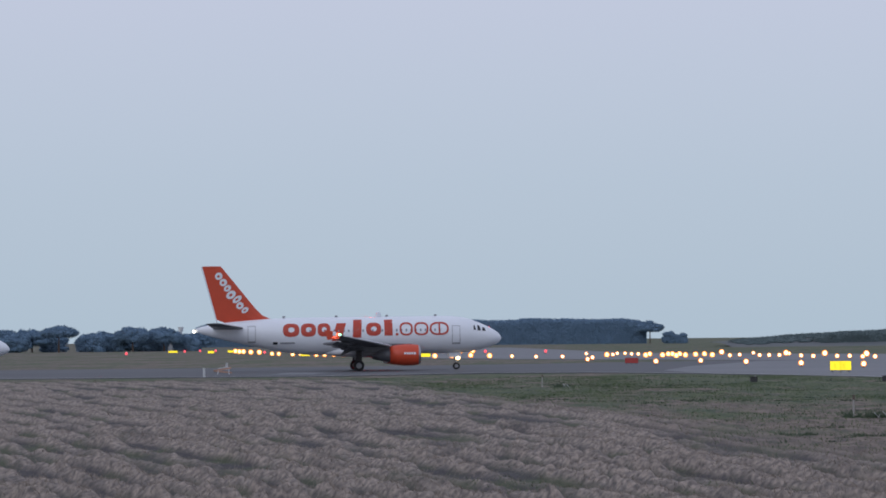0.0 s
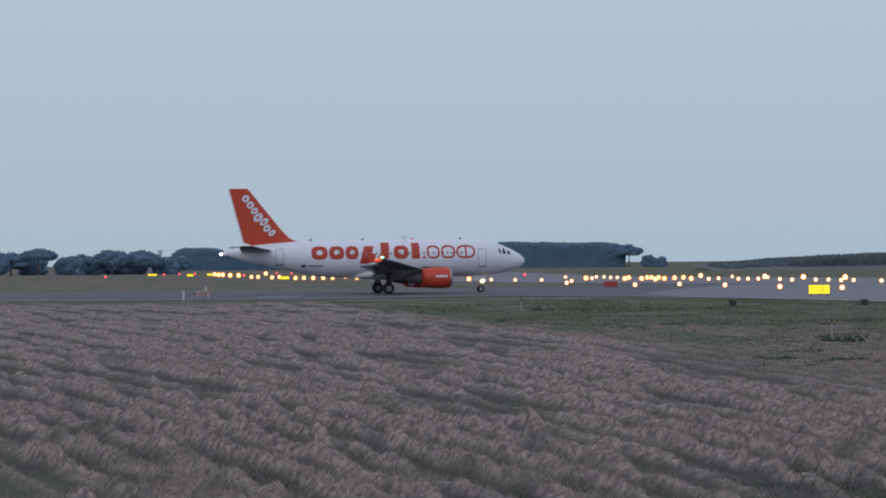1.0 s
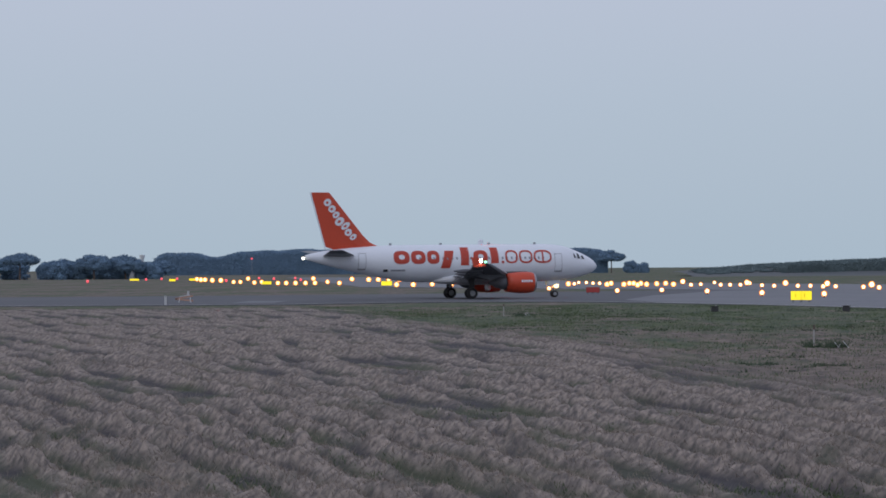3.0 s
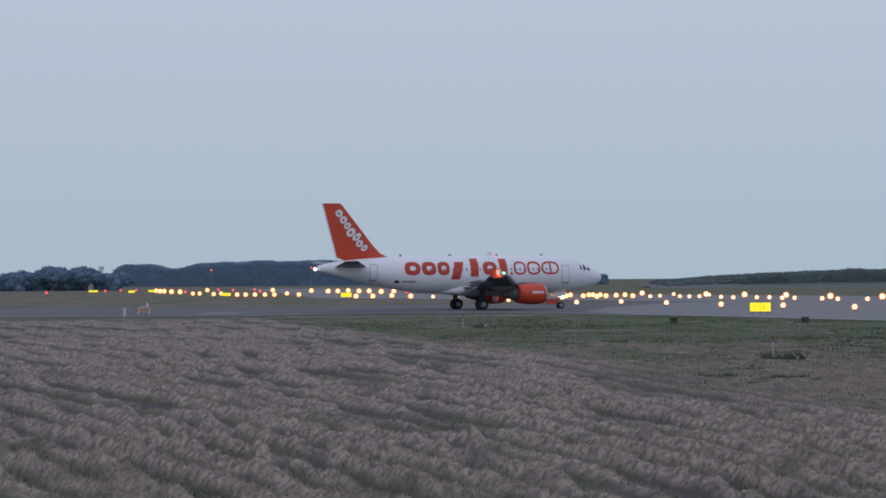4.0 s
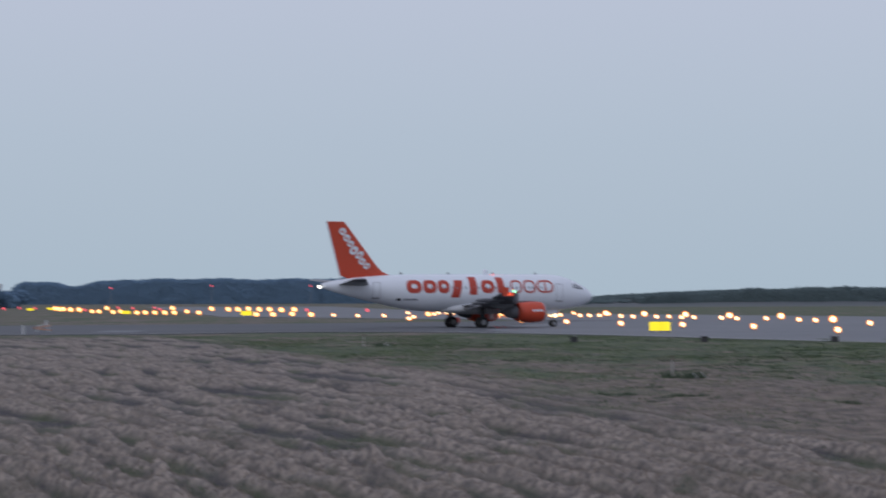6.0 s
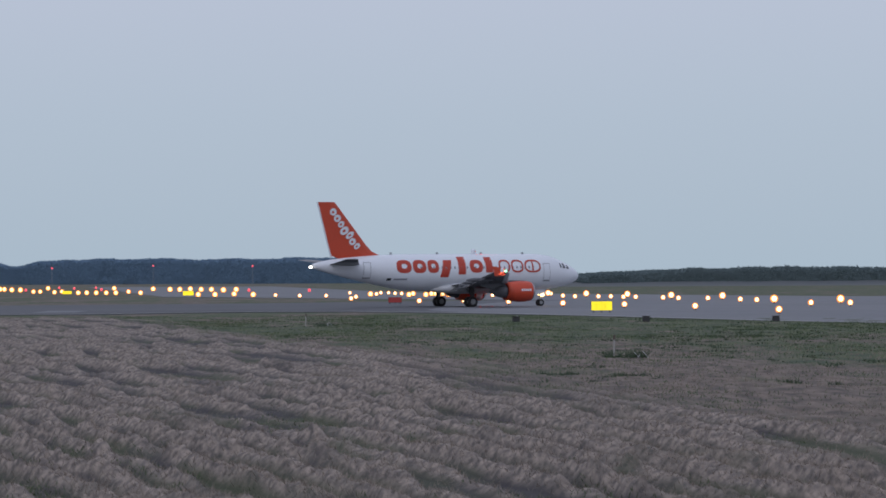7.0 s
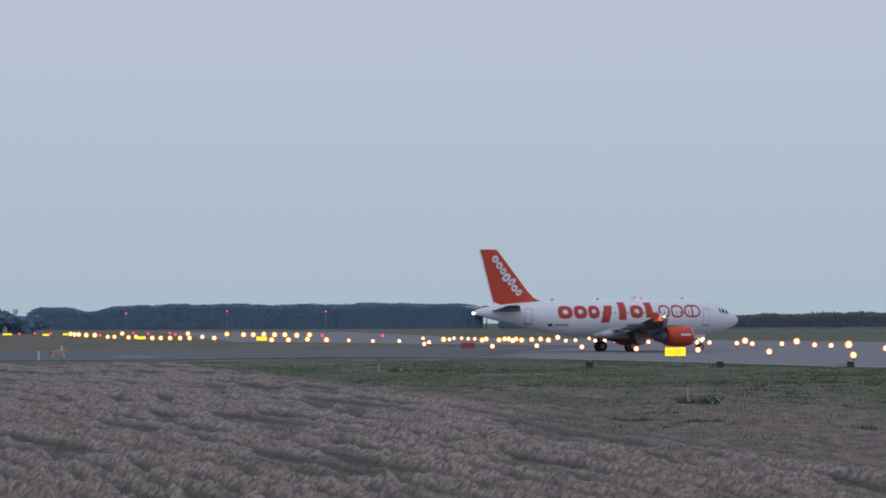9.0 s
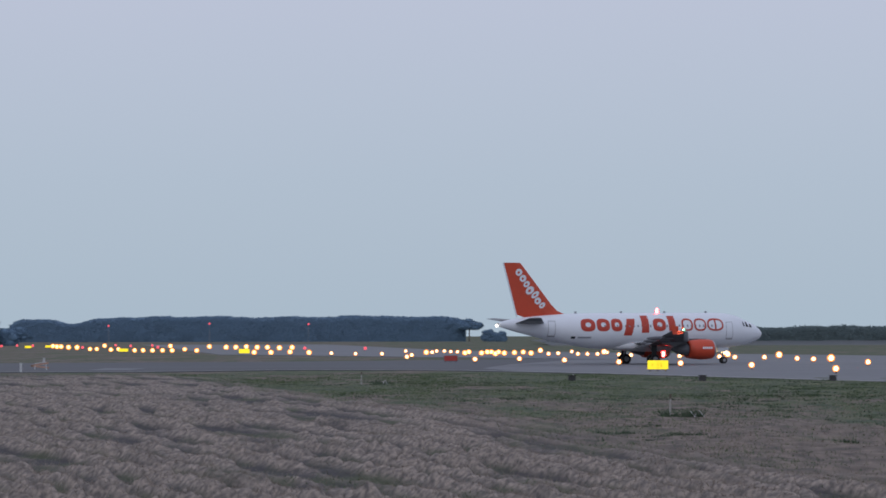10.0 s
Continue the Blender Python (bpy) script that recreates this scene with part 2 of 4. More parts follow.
def ground_height(x, y):
    near = np.clip((300 - np.hypot(x, y)) / 120, 0, 1) * np.clip((y - 22) / 8, 0, 1) * np.clip((0.24 * y + 5 - np.abs(x)) / 3, 0, 1)
    u = row_place(x, y)
    lump = smooth_noise(u / 0.30, y / 1.5, 21) * 0.6 + smooth_noise(u / 0.13, y / 0.6, 22) * 0.4
    share, crest = hay_share(x, y), hay_crest(x, y)
    h = share * (crest * (0.18 + 0.20 * lump) + 0.06 * lump + 0.10 * smooth_noise(u / 1.4, y / 3.0, 23) 
                 + (0.02 + 0.11 * crest) * np.clip((0.65 * smooth_noise(x / 0.55, y / 1.1, 24) + 0.35 * smooth_noise(x / 0.2, y / 0.4, 25) - 0.50) * 7, 0, 1)
                 * np.clip(smooth_noise(x / 5, y / 9, 26) * 2.2 - 0.4, 0.15, 1))
    h += (1 - share) * (0.12 * smooth_noise(x / 1.6, y / 1.6, 31) + 0.07 * lump)
    return near * h - 0.08


def build_ground():
    fine = np.radians(np.linspace(-12.5, 13.5, 780))
    coarse = np.radians(np.linspace(13.5, 347.5, 60))[1:-1]
    angles = np.concatenate([fine, coarse])
    radii = np.concatenate([[2, 12, 22], np.geomspace(30, 275, 470), np.geomspace(282, 4900, 60)])
    a, r = np.meshgrid(angles, radii)
    x, y = r * np.sin(a), r * np.cos(a)
    z = ground_height(x, y)
    k = len(angles)
    verts = np.column_stack([x.ravel(), y.ravel(), z.ravel()])
    i, j = np.meshgrid(np.arange(len(radii) - 1), np.arange(k), indexing="ij")
    jn = (j + 1) % k
    faces = np.stack([i * k + j, (i + 1) * k + j, (i + 1) * k + jn, i * k + jn], -1).reshape(-1, 4)
    faces = faces.tolist() + [list(range(k))]
    ob = raw("ground", verts.tolist(), faces, GROUND, smooth=True)
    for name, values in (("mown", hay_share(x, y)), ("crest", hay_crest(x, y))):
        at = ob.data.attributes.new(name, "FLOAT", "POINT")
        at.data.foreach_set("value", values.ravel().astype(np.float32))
    tagged(ob, "mown brown hay field and green-brown airfield grass", "ground", kind="structure")


build_ground()


def sheet(name, outline, z, mat, label, category):
    """A paved surface with thickness, from its outline."""
    bm = bmesh.new()
    f = bm.faces.new([bm.verts.new((px, py, z)) for px, py in outline])
    bmesh.ops.triangulate(bm, faces=[f])
    ext = bmesh.ops.extrude_face_region(bm, geom=bm.faces[:])
    bmesh.ops.translate(bm, vec=(0, 0, -0.3), verts=[v for v in ext["geom"] if isinstance(v, bmesh.types.BMVert)])
    bmesh.ops.recalc_face_normals(bm, faces=bm.faces[:])
    return tagged(finish(name, bm, mat), label, category, kind="structure")


def curve_line(points, n=24):
    """A smooth line through a few points, by x."""
    xs, ys = zip(*points)
    out = []
    for i in range(n):
        x = xs[0] + (xs[-1] - xs[0]) * i / (n - 1)
        out.append((x, float(np.interp(x, xs, ys))))
    return out


near_edge = curve_line([(-150, 272), (-45, 267), (-20, 267), (-6, 280), (7, 277), (18, 258), (25, 241), (30, 226), (37, 206), (48, 188), (130, 140)], 57)
far_edge = curve_line([(-150, 350), (-45, 354), (-10, 366), (22, 394), (64, 424), (138, 477)], 30)
sheet("taxiway", near_edge + far_edge[::-1], 0.0, ASPHALT, "worn dark grey asphalt taxiway widening towards the runway", "taxiway")
sheet("apron", [(16, 263), (25, 243.5), (30, 228.5), (37, 208.5), (48, 190.5), (130, 143), (140, 470), (64, 420), (30, 384), (18, 330), (13, 290)], 0.006, CONCRETE,
      "pale grey concrete beside the asphalt taxiway", "pavement")
sheet("runway", [(-75, 1000), (-34, 600), (-24, 500), (32, 401), (80, 339), (160, 278), (200, 318), (85, 445), (22, 600), (-10, 1000)], 0.012, CONCRETE,
      "pale grey concrete runway crossing behind the taxiway", "runway")


sheet("concrete_patch", [(-26.6, 282), (-22.4, 281), (-22.0, 297), (-26.2, 298)], 0.018, CONCRETE, "pale concrete patch let into the taxiway", "pavement")


def strip(name, points, width, z, mat, label):
    verts, faces = [], []
    for i, (px, py) in enumerate(points):
        a, b = Vector(points[max(i - 1, 0)]), Vector(points[min(i + 1, len(points) - 1)])
        d = (b - a).normalized()
        verts += [(px - d.y * width / 2, py + d.x * width / 2, z), (px + d.y * width / 2, py - d.x * width / 2, z)]
    faces = [(2 * i, 2 * i + 1, 2 * i + 3, 2 * i + 2) for i in range(len(points) - 1)]
    return tagged(raw(name, verts, faces, mat), label, "marking", kind="structure")


strip("edge_line", [(px, py + 3.0) for px, py in near_edge], 0.9, 0.02, PAINT_LINE, "faded pale painted line along the taxiway edge")


# ---- the airliner: x forward, y to its left, origin on the ground between the main wheels ----
NOSE = 16.1
STATIONS = [  # from the nose: distance, centre height, half width, half height
    (0.0, 3.42, 0.06, 0.06), (0.12, 3.43, 0.30, 0.30), (0.4, 3.46, 0.60, 0.60), (0.9, 3.51, 0.90, 0.90), (1.6, 3.58, 1.18, 1.20),
    (2.4, 3.66, 1.43, 1.48), (3.3, 3.75, 1.66, 1.75), (4.3, 3.82, 1.84, 1.95), (5.4, 3.86, 1.95, 2.05), (6.5, 3.87, 1.975, 2.07),
    (10.0, 3.87, 1.975, 2.07), (15.0, 3.87, 1.975, 2.07), (21.0, 3.87, 1.975, 2.07), (22.5, 3.91, 1.95, 2.02), (24.0, 4.01, 1.85, 1.90),
    (26.0, 4.17, 1.62, 1.68), (28.0, 4.33, 1.30, 1.40), (30.0, 4.48, 0.95, 1.08), (32.0, 4.60, 0.55, 0.70), (33.2, 4.66, 0.30, 0.40), (33.84, 4.68, 0.16, 0.20)]


def hull(s):
    """Centre height, half width and half height of the fuselage s metres behind the nose."""
    cols = list(zip(*STATIONS))
    return tuple(float(np.interp(s, cols[0], c)) for c in cols[1:])


def on_hull(s, z, side, lift=0.03):
    """The point of the skin at that distance and height; side -1 is starboard."""
    c, w, h = hull(s)
    k = max(-0.999, min(0.999, (z - c) / h))
    y = w * math.sqrt(1 - k * k)
    n = Vector((0, y / (w * w), (z - c) / (h * h))).normalized()
    return (NOSE - s, side * (y + lift * n.y), z + lift * n.z)


def hull_patch(outline_outer, outline_inner, side):
    """A thin ring (or, with no inner outline, a filled shape) lying on the skin. Outlines are (s, z)."""
    bm = bmesh.new()
    if outline_inner:
        k = len(outline_outer)
        a = [bm.verts.new(on_hull(s, z, side)) for s, z in outline_outer]
        b = [bm.verts.new(on_hull(s, z, side)) for s, z in outline_inner]
        mid_ = [bm.verts.new(on_hull((p[0] + q[0]) / 2, (p[1] + q[1]) / 2, side)) for p, q in zip(outline_outer, outline_inner)]
        for r0, r1 in ((a, mid_), (mid_, b)):
            for i in range(k):
                bm.faces.new((r0[i], r0[(i + 1) % k], r1[(i + 1) % k], r1[i]))
    else:
        cs, cz = np.mean(outline_outer, axis=0)
        k = len(outline_outer)
        rings = [[bm.verts.new(on_hull(cs + (s - cs) * f, cz + (z - cz) * f, side)) for s, z in outline_outer] for f in (1.0, 0.66, 0.33)]
        for r0, r1 in zip(rings, rings[1:]):
            for i in range(k):
                bm.faces.new((r0[i], r0[(i + 1) % k], r1[(i + 1) % k], r1[i]))
        bm.faces.new(rings[-1])
    bmesh.ops.recalc_face_normals(bm, faces=bm.faces[:])
    return bm


def oval(cs, cz, a, b, k=28, power=2.4, start=0.0, end=360.0):
    out = []
    for i in range(k):
        t = radians(start + (end - start) * i / k)
        c, s = math.cos(t), math.sin(t)
        out.append((cs + a * math.copysign(abs(c) ** (2 / power), c), cz + b * math.copysign(abs(s) ** (2 / power), s)))
    return out


def slab(s0, s1, z0, z1, k=4):
    """A rectangle outline with points along its edges."""
    f = [i / k for i in range(k)]
    return ([(s0 + (s1 - s0) * t, z0) for t in f] + [(s1, z0 + (z1 - z0) * t) for t in f]
            + [(s1 + (s0 - s1) * t, z1) for t in f] + [(s0, z1 + (z0 - z1) * t) for t in f])


def aerofoil(chord, thick):
    """Upper and lower outline, from the leading edge backwards and round."""
    xs = [0, 0.02, 0.08, 0.2, 0.4, 0.65, 1.0]
    t = [0, 0.30, 0.65, 0.95, 1.0, 0.65, 0.05]
    up = [(-x * chord, thick * chord * k * 0.55) for x, k in zip(xs, t)]
    low = [(-x * chord, -thick * chord * k * 0.45) for x, k in zip(xs[1:], t[1:])]
    return up + low[::-1]


def wing_skin(stations, side):
    """stations: (y out, distance of the leading edge from the nose, height, chord, thickness)."""
    rings = []
    for y, s, z, chord, thick in stations:
        rings.append([(NOSE - s + dx, side * y, z + dz) for dx, dz in aerofoil(chord, thick)])
    return loft(rings)


def wheel(parent, name, x, y, r, w, label):
    """A wheel: rim with its tyre as a part, on the axle at (x, y)."""
    bm = bmesh.new()
    bmesh.ops.create_cone(bm, cap_ends=True, segments=20, radius1=r * 0.52, radius2=r * 0.52, depth=w * 0.8, matrix=Matrix.Rotation(radians(90), 4, "X"))
    for i in range(6):
        t = i * math.pi / 3
        rod(bm, (r * 0.34 * math.cos(t), -w * 0.45, r * 0.34 * math.sin(t)), (r * 0.34 * math.cos(t), w * 0.45, r * 0.34 * math.sin(t)), r * 0.06, sides=6)
    ob = part(name, bm, GREY, parent, label)
    ob.location = (x, y, r)
    k, rings = 28, []
    for dy, rr in ((-0.38, 0.55), (-0.5, 0.72), (-0.46, 0.92), (-0.25, 1.0), (0.25, 1.0), (0.46, 0.92), (0.5, 0.72), (0.38, 0.55)):
        rings.append([(r * rr * math.cos(2 * math.pi * i / k), dy * w, r * rr * math.sin(2 * math.pi * i / k)) for i in range(k)])
    v, f = loft(rings, False)
    raw("tyre", v, f, RUBBER, ob, "black rubber tyre", True)
    return ob


def airliner(name, marked=True):
    root = new(name)
    # fuselage
    k, rings = 40, []
    for s in sorted({*[st[0] for st in STATIONS], *np.arange(1.0, 33.5, 0.75)}):
        c, w, h = hull(s)
        rings.append([(NOSE - s, w * math.cos(2 * math.pi * i / k), c + h * math.sin(2 * math.pi * i / k)) for i in range(k)])
    v, f = loft(rings)
    raw("fuselage", v, f, WHITE, root, "glossy white fuselage skin", True)
    # belly fairing
    rings = []
    for s, w, z0, z1 in ((9.6, 0.5, 1.85, 2.3), (10.6, 1.6, 1.62, 2.6), (12.0, 2.05, 1.48, 2.9), (15.5, 2.1, 1.45, 2.9), (18.0, 1.7, 1.6, 2.6), (20.2, 0.5, 1.85, 2.2)):
        c, h = (z0 + z1) / 2, (z1 - z0) / 2
        rings.append([(NOSE - s, w * math.copysign(abs(math.cos(t)) ** 0.7, math.cos(t)), c + h * math.copysign(abs(math.sin(t)) ** 0.7, math.sin(t)))
                      for t in (2 * math.pi * i / 24 for i in range(24))])
    v, f = loft(rings)
    raw("belly_fairing", v, f, BELLY, root, "smooth light grey belly fairing", True)
    wheels = []
    for side in (-1, 1):
        # wing with its movable parts
        v, f = wing_skin([(1.2, 10.6, 2.35, 6.9, 0.14), (6.2, 13.1, 2.86, 4.0, 0.125), (11.5, 15.85, 3.38, 2.75, 0.11), (16.7, 18.55, 3.90, 1.55, 0.10)], side)
        wing = raw("wing", v, f, WING_GREY, root, "swept dark grey wing", True)
        for name, panel in (("inner_flap", ((2.3, 16.9, 2.22, 1.35), (6.2, 16.95, 2.66, 1.05))), ("outer_flap", ((6.4, 16.97, 2.70, 1.0), (12.4, 18.75, 3.28, 0.72)))):
            rings = []
            for yo, s0, z0, chord in panel:
                rings.append([(NOSE - s0 - chord * (c * 0.90 + t * 0.43), side * yo, z0 + chord * (t * 0.90 - c * 0.43))
                              for c, t in ((0, 0.0), (0.12, 0.10), (0.45, 0.09), (1.0, 0.01), (0.45, -0.05), (0.12, -0.07))])
            v, f = loft(rings)
            raw(name, v, f, WING_GREY, wing, "lowered dark grey flap", True)
        v, f = wing_skin([(2.0, 10.62, 2.28, 1.2, 0.3), (6.2, 12.72, 2.74, 0.8, 0.26), (16.2, 17.95, 3.80, 0.42, 0.24)], side)
        raw("slat", v, f, BELLY, wing, "pale leading edge slat", True)
        v, f = loft([[(NOSE - 18.75 + dx, side * (16.7 + dy), 3.90 + dz) for dx, dy, dz in
                      ((0, -0.03, -0.35), (0, 0.03, -0.35), (0, 0.03, 0.32), (0, -0.03, 0.32))],
                     [(NOSE - 20.35 + dx, side * (16.7 + dy), 3.90 + dz) for dx, dy, dz in
                      ((0.3, -0.03, -0.45), (0.3, 0.03, -0.45), (0, 0.03, 0.62), (0, -0.03, 0.62))]])
        raw("wingtip_fence", v, f, ORANGE, wing, "orange wingtip fence")
        for y0 in (4.5, 7.6, 10.6):
            bm = bmesh.new()
            s0 = 15.2 + (y0 - 4.5) * 0.36
            ball(bm, (NOSE - s0 - 1.2, side * y0, 2.42 + (y0 - 4.5) * 0.1), 1.0, (1.75, 0.17, 0.23), 14, 8)
            part("flap_fairing", bm, WING_GREY, wing, "slim grey flap track fairing", True)
        bm = bmesh.new()
        ball(bm, (NOSE - 18.75, side * 16.72, 3.98), 0.14, (1.2, 0.9, 0.9))
        part("navigation_light", bm, LAMP_GREEN if side < 0 else LAMP_RED, wing, "lit green wingtip light" if side < 0 else "lit red wingtip light", True)
        # tailplane
        v, f = wing_skin([(0.3, 28.2, 4.78, 3.7, 0.11), (6.2, 31.2, 5.35, 1.5, 0.09)], side)
        raw("tailplane", v, f, WING_GREY, root, "grey horizontal tailplane", True)
        # engine: cowling, lip, exhaust, fan, pylon
        ey, ez, s0 = side * 5.75, 1.72, 9.45
        prof = [(0.0, 0.88), (0.03, 0.98), (0.25, 1.08), (0.9, 1.17), (1.7, 1.18), (2.6, 1.10), (3.35, 0.98), (3.36, 0.80), (2.6, 0.80)]
        k = 32
        rings = [[(NOSE - s0 - d, ey + r * math.cos(2 * math.pi * i / k), ez + r * math.sin(2 * math.pi * i / k)) for i in range(k)] for d, r in prof[2:]]
        v, f = loft(rings, False)
        cowl = raw("engine_cowling", v, f, ORANGE, root, "orange engine cowling", True)
        rings = [[(NOSE - s0 - d, ey + r * math.cos(2 * math.pi * i / k), ez + r * math.sin(2 * math.pi * i / k)) for i in range(k)]
                 for d, r in ((0.26, 1.083), (0.05, 0.99), (0.0, 0.93), (0.05, 0.87), (0.7, 0.84))]
        v, f = loft(rings, False)
        raw("intake_lip", v, f, METAL, cowl, "bare metal intake lip", True)
        bm = bmesh.new()
        bmesh.ops.create_cone(bm, cap_ends=True, segments=24, radius1=0.85, radius2=0.85, depth=0.1,
                              matrix=Matrix.Translation((NOSE - s0 - 0.75, ey, ez)) @ Matrix.Rotation(radians(90), 4, "Y"))
        bmesh.ops.create_cone(bm, cap_ends=True, segments=16, radius1=0.28, radius2=0.02, depth=0.5,
                              matrix=Matrix.Translation((NOSE - s0 - 0.45, ey, ez)) @ Matrix.Rotation(radians(90), 4, "Y"))
        part("fan", bm, CASING, cowl, "dark fan disc")
        rings = [[(NOSE - s0 - d, ey + r * math.cos(2 * math.pi * i / k), ez + r * math.sin(2 * math.pi * i / k)) for i in range(k)]
                 for d, r in ((2.7, 0.79), (3.6, 0.74), (4.6, 0.52), (4.62, 0.42), (5.3, 0.12))]
        v, f = loft(rings)
        raw("exhaust_nozzle", v, f, WING_GREY, cowl, "dark grey exhaust nozzle", True)
        v, f = loft([[(NOSE - s, side * (5.75 + dy), z) for dy, z in ((-0.16, z0), (0.16, z0), (0.16, z1), (-0.16, z1))]
                     for s, z0, z1 in ((10.4, 2.75, 2.92), (12.0, 2.45, 2.95), (14.5, 2.0, 2.85), (16.0, 2.35, 2.72))])
        raw("engine_pylon", v, f, WING_GREY, root, "dark grey engine pylon")
        if marked:
            bm = bmesh.new()
            for i in range(5):
                x0 = NOSE - s0 - 0.62 - 0.26 * i
                vs = [bm.verts.new((x0 - dx, ey + side * 1.195 * math.cos(a), ez + 1.195 * math.sin(a)))
                      for dx, a in ((0, 0.04), (0.2, 0.04), (0.2, 0.24), (0, 0.24))]
                bm.faces.new(vs)
            part("cowling_marking", bm, WHITE, cowl, "small white marking blocks")
        # main gear
        bm = bmesh.new()
        rod(bm, (0, side * 3.795, 0.55), (0.05, side * 3.6, 2.7), 0.13, 0.17)
        rod(bm, (0, side * 3.3, 0.58), (0, side * 4.3, 0.58), 0.09)
        rod(bm, (0, side * 3.7, 1.5), (0.0, side * 2.3, 2.4), 0.07)
        part("main_gear_leg", bm, GREY, root, "grey main landing gear leg")
        bm = bmesh.new()
        box(bm, -0.3, 0.35, side * 4.02 - 0.03, side * 4.02 + 0.03, 1.05, 2.55, 0.02)
        part("gear_door", bm, CASING, root, "dark main gear door")
        for dy in (-0.46, 0.46):
            wheels.append(wheel(root, "main_wheel", 0, side * 3.795 + dy, 0.585, 0.42, "twin main wheel"))
    # fin and rudder
    def fin_section(z, le, te, half):
        return [(NOSE - le, 0, z), (NOSE - le - (te - le) * 0.12, half * 0.7, z), (NOSE - le - (te - le) * 0.35, half, z), (NOSE - te, 0.03, z),
                (NOSE - te, -0.03, z), (NOSE - le - (te - le) * 0.35, -half, z), (NOSE - le - (te - le) * 0.12, -half * 0.7, z)]

    def te_at(z):
        return 31.45 + (z - 5.45) * (33.1 - 31.45) / (11.7 - 5.45)

    secs = [(5.25, 25.3, 30.0), (5.80, 25.45, None), (5.95, 25.85, None), (6.25, 26.5, None), (7.0, 27.25, None), (9.0, 28.85, None), (11.5, 30.85, None), (11.72, 31.1, None)]
    v, f = loft([fin_section(z, le, (te or te_at(z)) - 0.02, 0.19 - (z - 5) * 0.016) for z, le, te in secs])
    fin = raw("tail_fin", v, f, ORANGE, root, "orange tail fin", False)
    v, f = loft([[(NOSE - te_at(z) + dx, dy, z) for dx, dy in ((0.02, 0.045), (-0.12, 0.03), (-0.12, -0.03), (0.02, -0.045))] for z in (5.5, 11.7)])
    raw("rudder_edge", v, f, WHITE, fin, "white trailing edge strip")
    if marked:
        for side in (-1, 1):
            # plain white shapes in a slanting row on the fin
            d = Vector((-1.0, -1.42)).normalized()
            n = Vector((-d.y, d.x))
            start = Vector((31.5, 10.95))
            widths = (0.80, 0.80, 0.66, 0.84, 0.62, 0.76, 0.58)
            run = 0.0
            for i, wd in enumerate(widths):
                c = start + d * (run + wd / 2) + n * (0.10 if i == 3 else (-0.16 if i in (4, 6) else 0.0))
                hgt = 0.43 if i not in (3, 4) else 0.58
                outer = [c + d * (math.cos(t) * wd * 0.5) + n * (math.sin(t) * hgt) for t in (2 * math.pi * j / 20 for j in range(20))]
                inner = [c + d * (math.cos(t) * wd * 0.17) + n * (math.sin(t) * hgt * 0.36 + 0.04) for t in (2 * math.pi * j / 20 for j in range(20))]
                bm = bmesh.new()
                yy = [0.19 - (p.y - 5) * 0.016 + 0.03 for p in outer]
                a = [bm.verts.new((NOSE - p.x, side * y0, p.y)) for p, y0 in zip(outer, yy)]
                b = [bm.verts.new((NOSE - p.x, side * y0, p.y)) for p, y0 in zip(inner, yy)]
                for j in range(20):
                    bm.faces.new((a[j], a[(j + 1) % 20], b[(j + 1) % 20], b[j]))
                part("fin_marking", bm, WHITE, fin, "plain white shape")
                run += wd + 0.06
    # nose gear
    bm = bmesh.new()
    gx = NOSE - 5.07
    rod(bm, (gx, 0, 0.4), (gx - 0.1, 0, 2.1), 0.09, 0.12)
    rod(bm, (gx, -0.3, 0.4), (gx, 0.3, 0.4), 0.06)
    rod(bm, (gx + 0.05, 0, 1.0), (gx + 0.9, 0, 2.0), 0.05)
    leg = part("nose_gear_leg", bm, METAL, root, "grey nose gear leg")
    for dy in (-0.25, 0.25):
        wheels.append(wheel(root, "nose_wheel", gx, dy, 0.385, 0.22, "small nose wheel"))
        bm = bmesh.new()
        ball(bm, (gx + 0.18, dy * 0.9, 1.32), 0.27)
        part("taxi_light", bm, LAMP_NOSE, leg, "lit warm taxi light", True)
        bm = bmesh.new()
        box(bm, gx - 0.9, gx + 0.5, dy * 1.7 - 0.02, dy * 1.7 + 0.02, 1.35, 2.0, 0.015)
        part("gear_door", bm, WHITE, root, "white nose gear door")
    # glazing, doors, cabin windows, markings
    for side in (-1, 1):
        for s0, s1, z0, z1 in ((1.72, 2.22, 4.22, 4.62), (2.28, 2.78, 4.28, 4.86), (2.84, 3.22, 4.36, 4.88)):
            o = [(s0 + 0.08, z0), (s1, z0), (s1, z1), (s0 + 0.26, z1 - 0.04)]
            part("cockpit_window", hull_patch(o, None, side), GLASSY, root, "dark cockpit glazing")
        for s0, s1, z0, z1 in ((4.75, 5.65, 2.95, 4.85), (27.3, 28.15, 3.35, 5.05)):
            part("cabin_door", hull_patch(slab(s0, s1, z0, z1), slab(s0 + 0.045, s1 - 0.045, z0 + 0.045, z1 - 0.045), side), SEAM, root, "closed white door with grey outline")
            part("door_sill", hull_patch(slab(s0, s1, z0 - 0.12, z0 - 0.02), None, side), GREY, root, "dark door sill")
        base = bmesh.new()
        ring = [base.verts.new(on_hull(10.0 + ds, zz, side, 0.022)) for ds, zz in oval(0, 4.42, 0.10, 0.15, 12)]
        base.faces.new(ring)
        bmesh.ops.translate(base, vec=(10.0 - NOSE, 0, 0), verts=base.verts[:])
        first = part("cabin_window", base, PORTHOLE, root, "small dark cabin window")
        first.location.x = NOSE - 7.0
        for i in range(1, 28):
            o = first.copy()
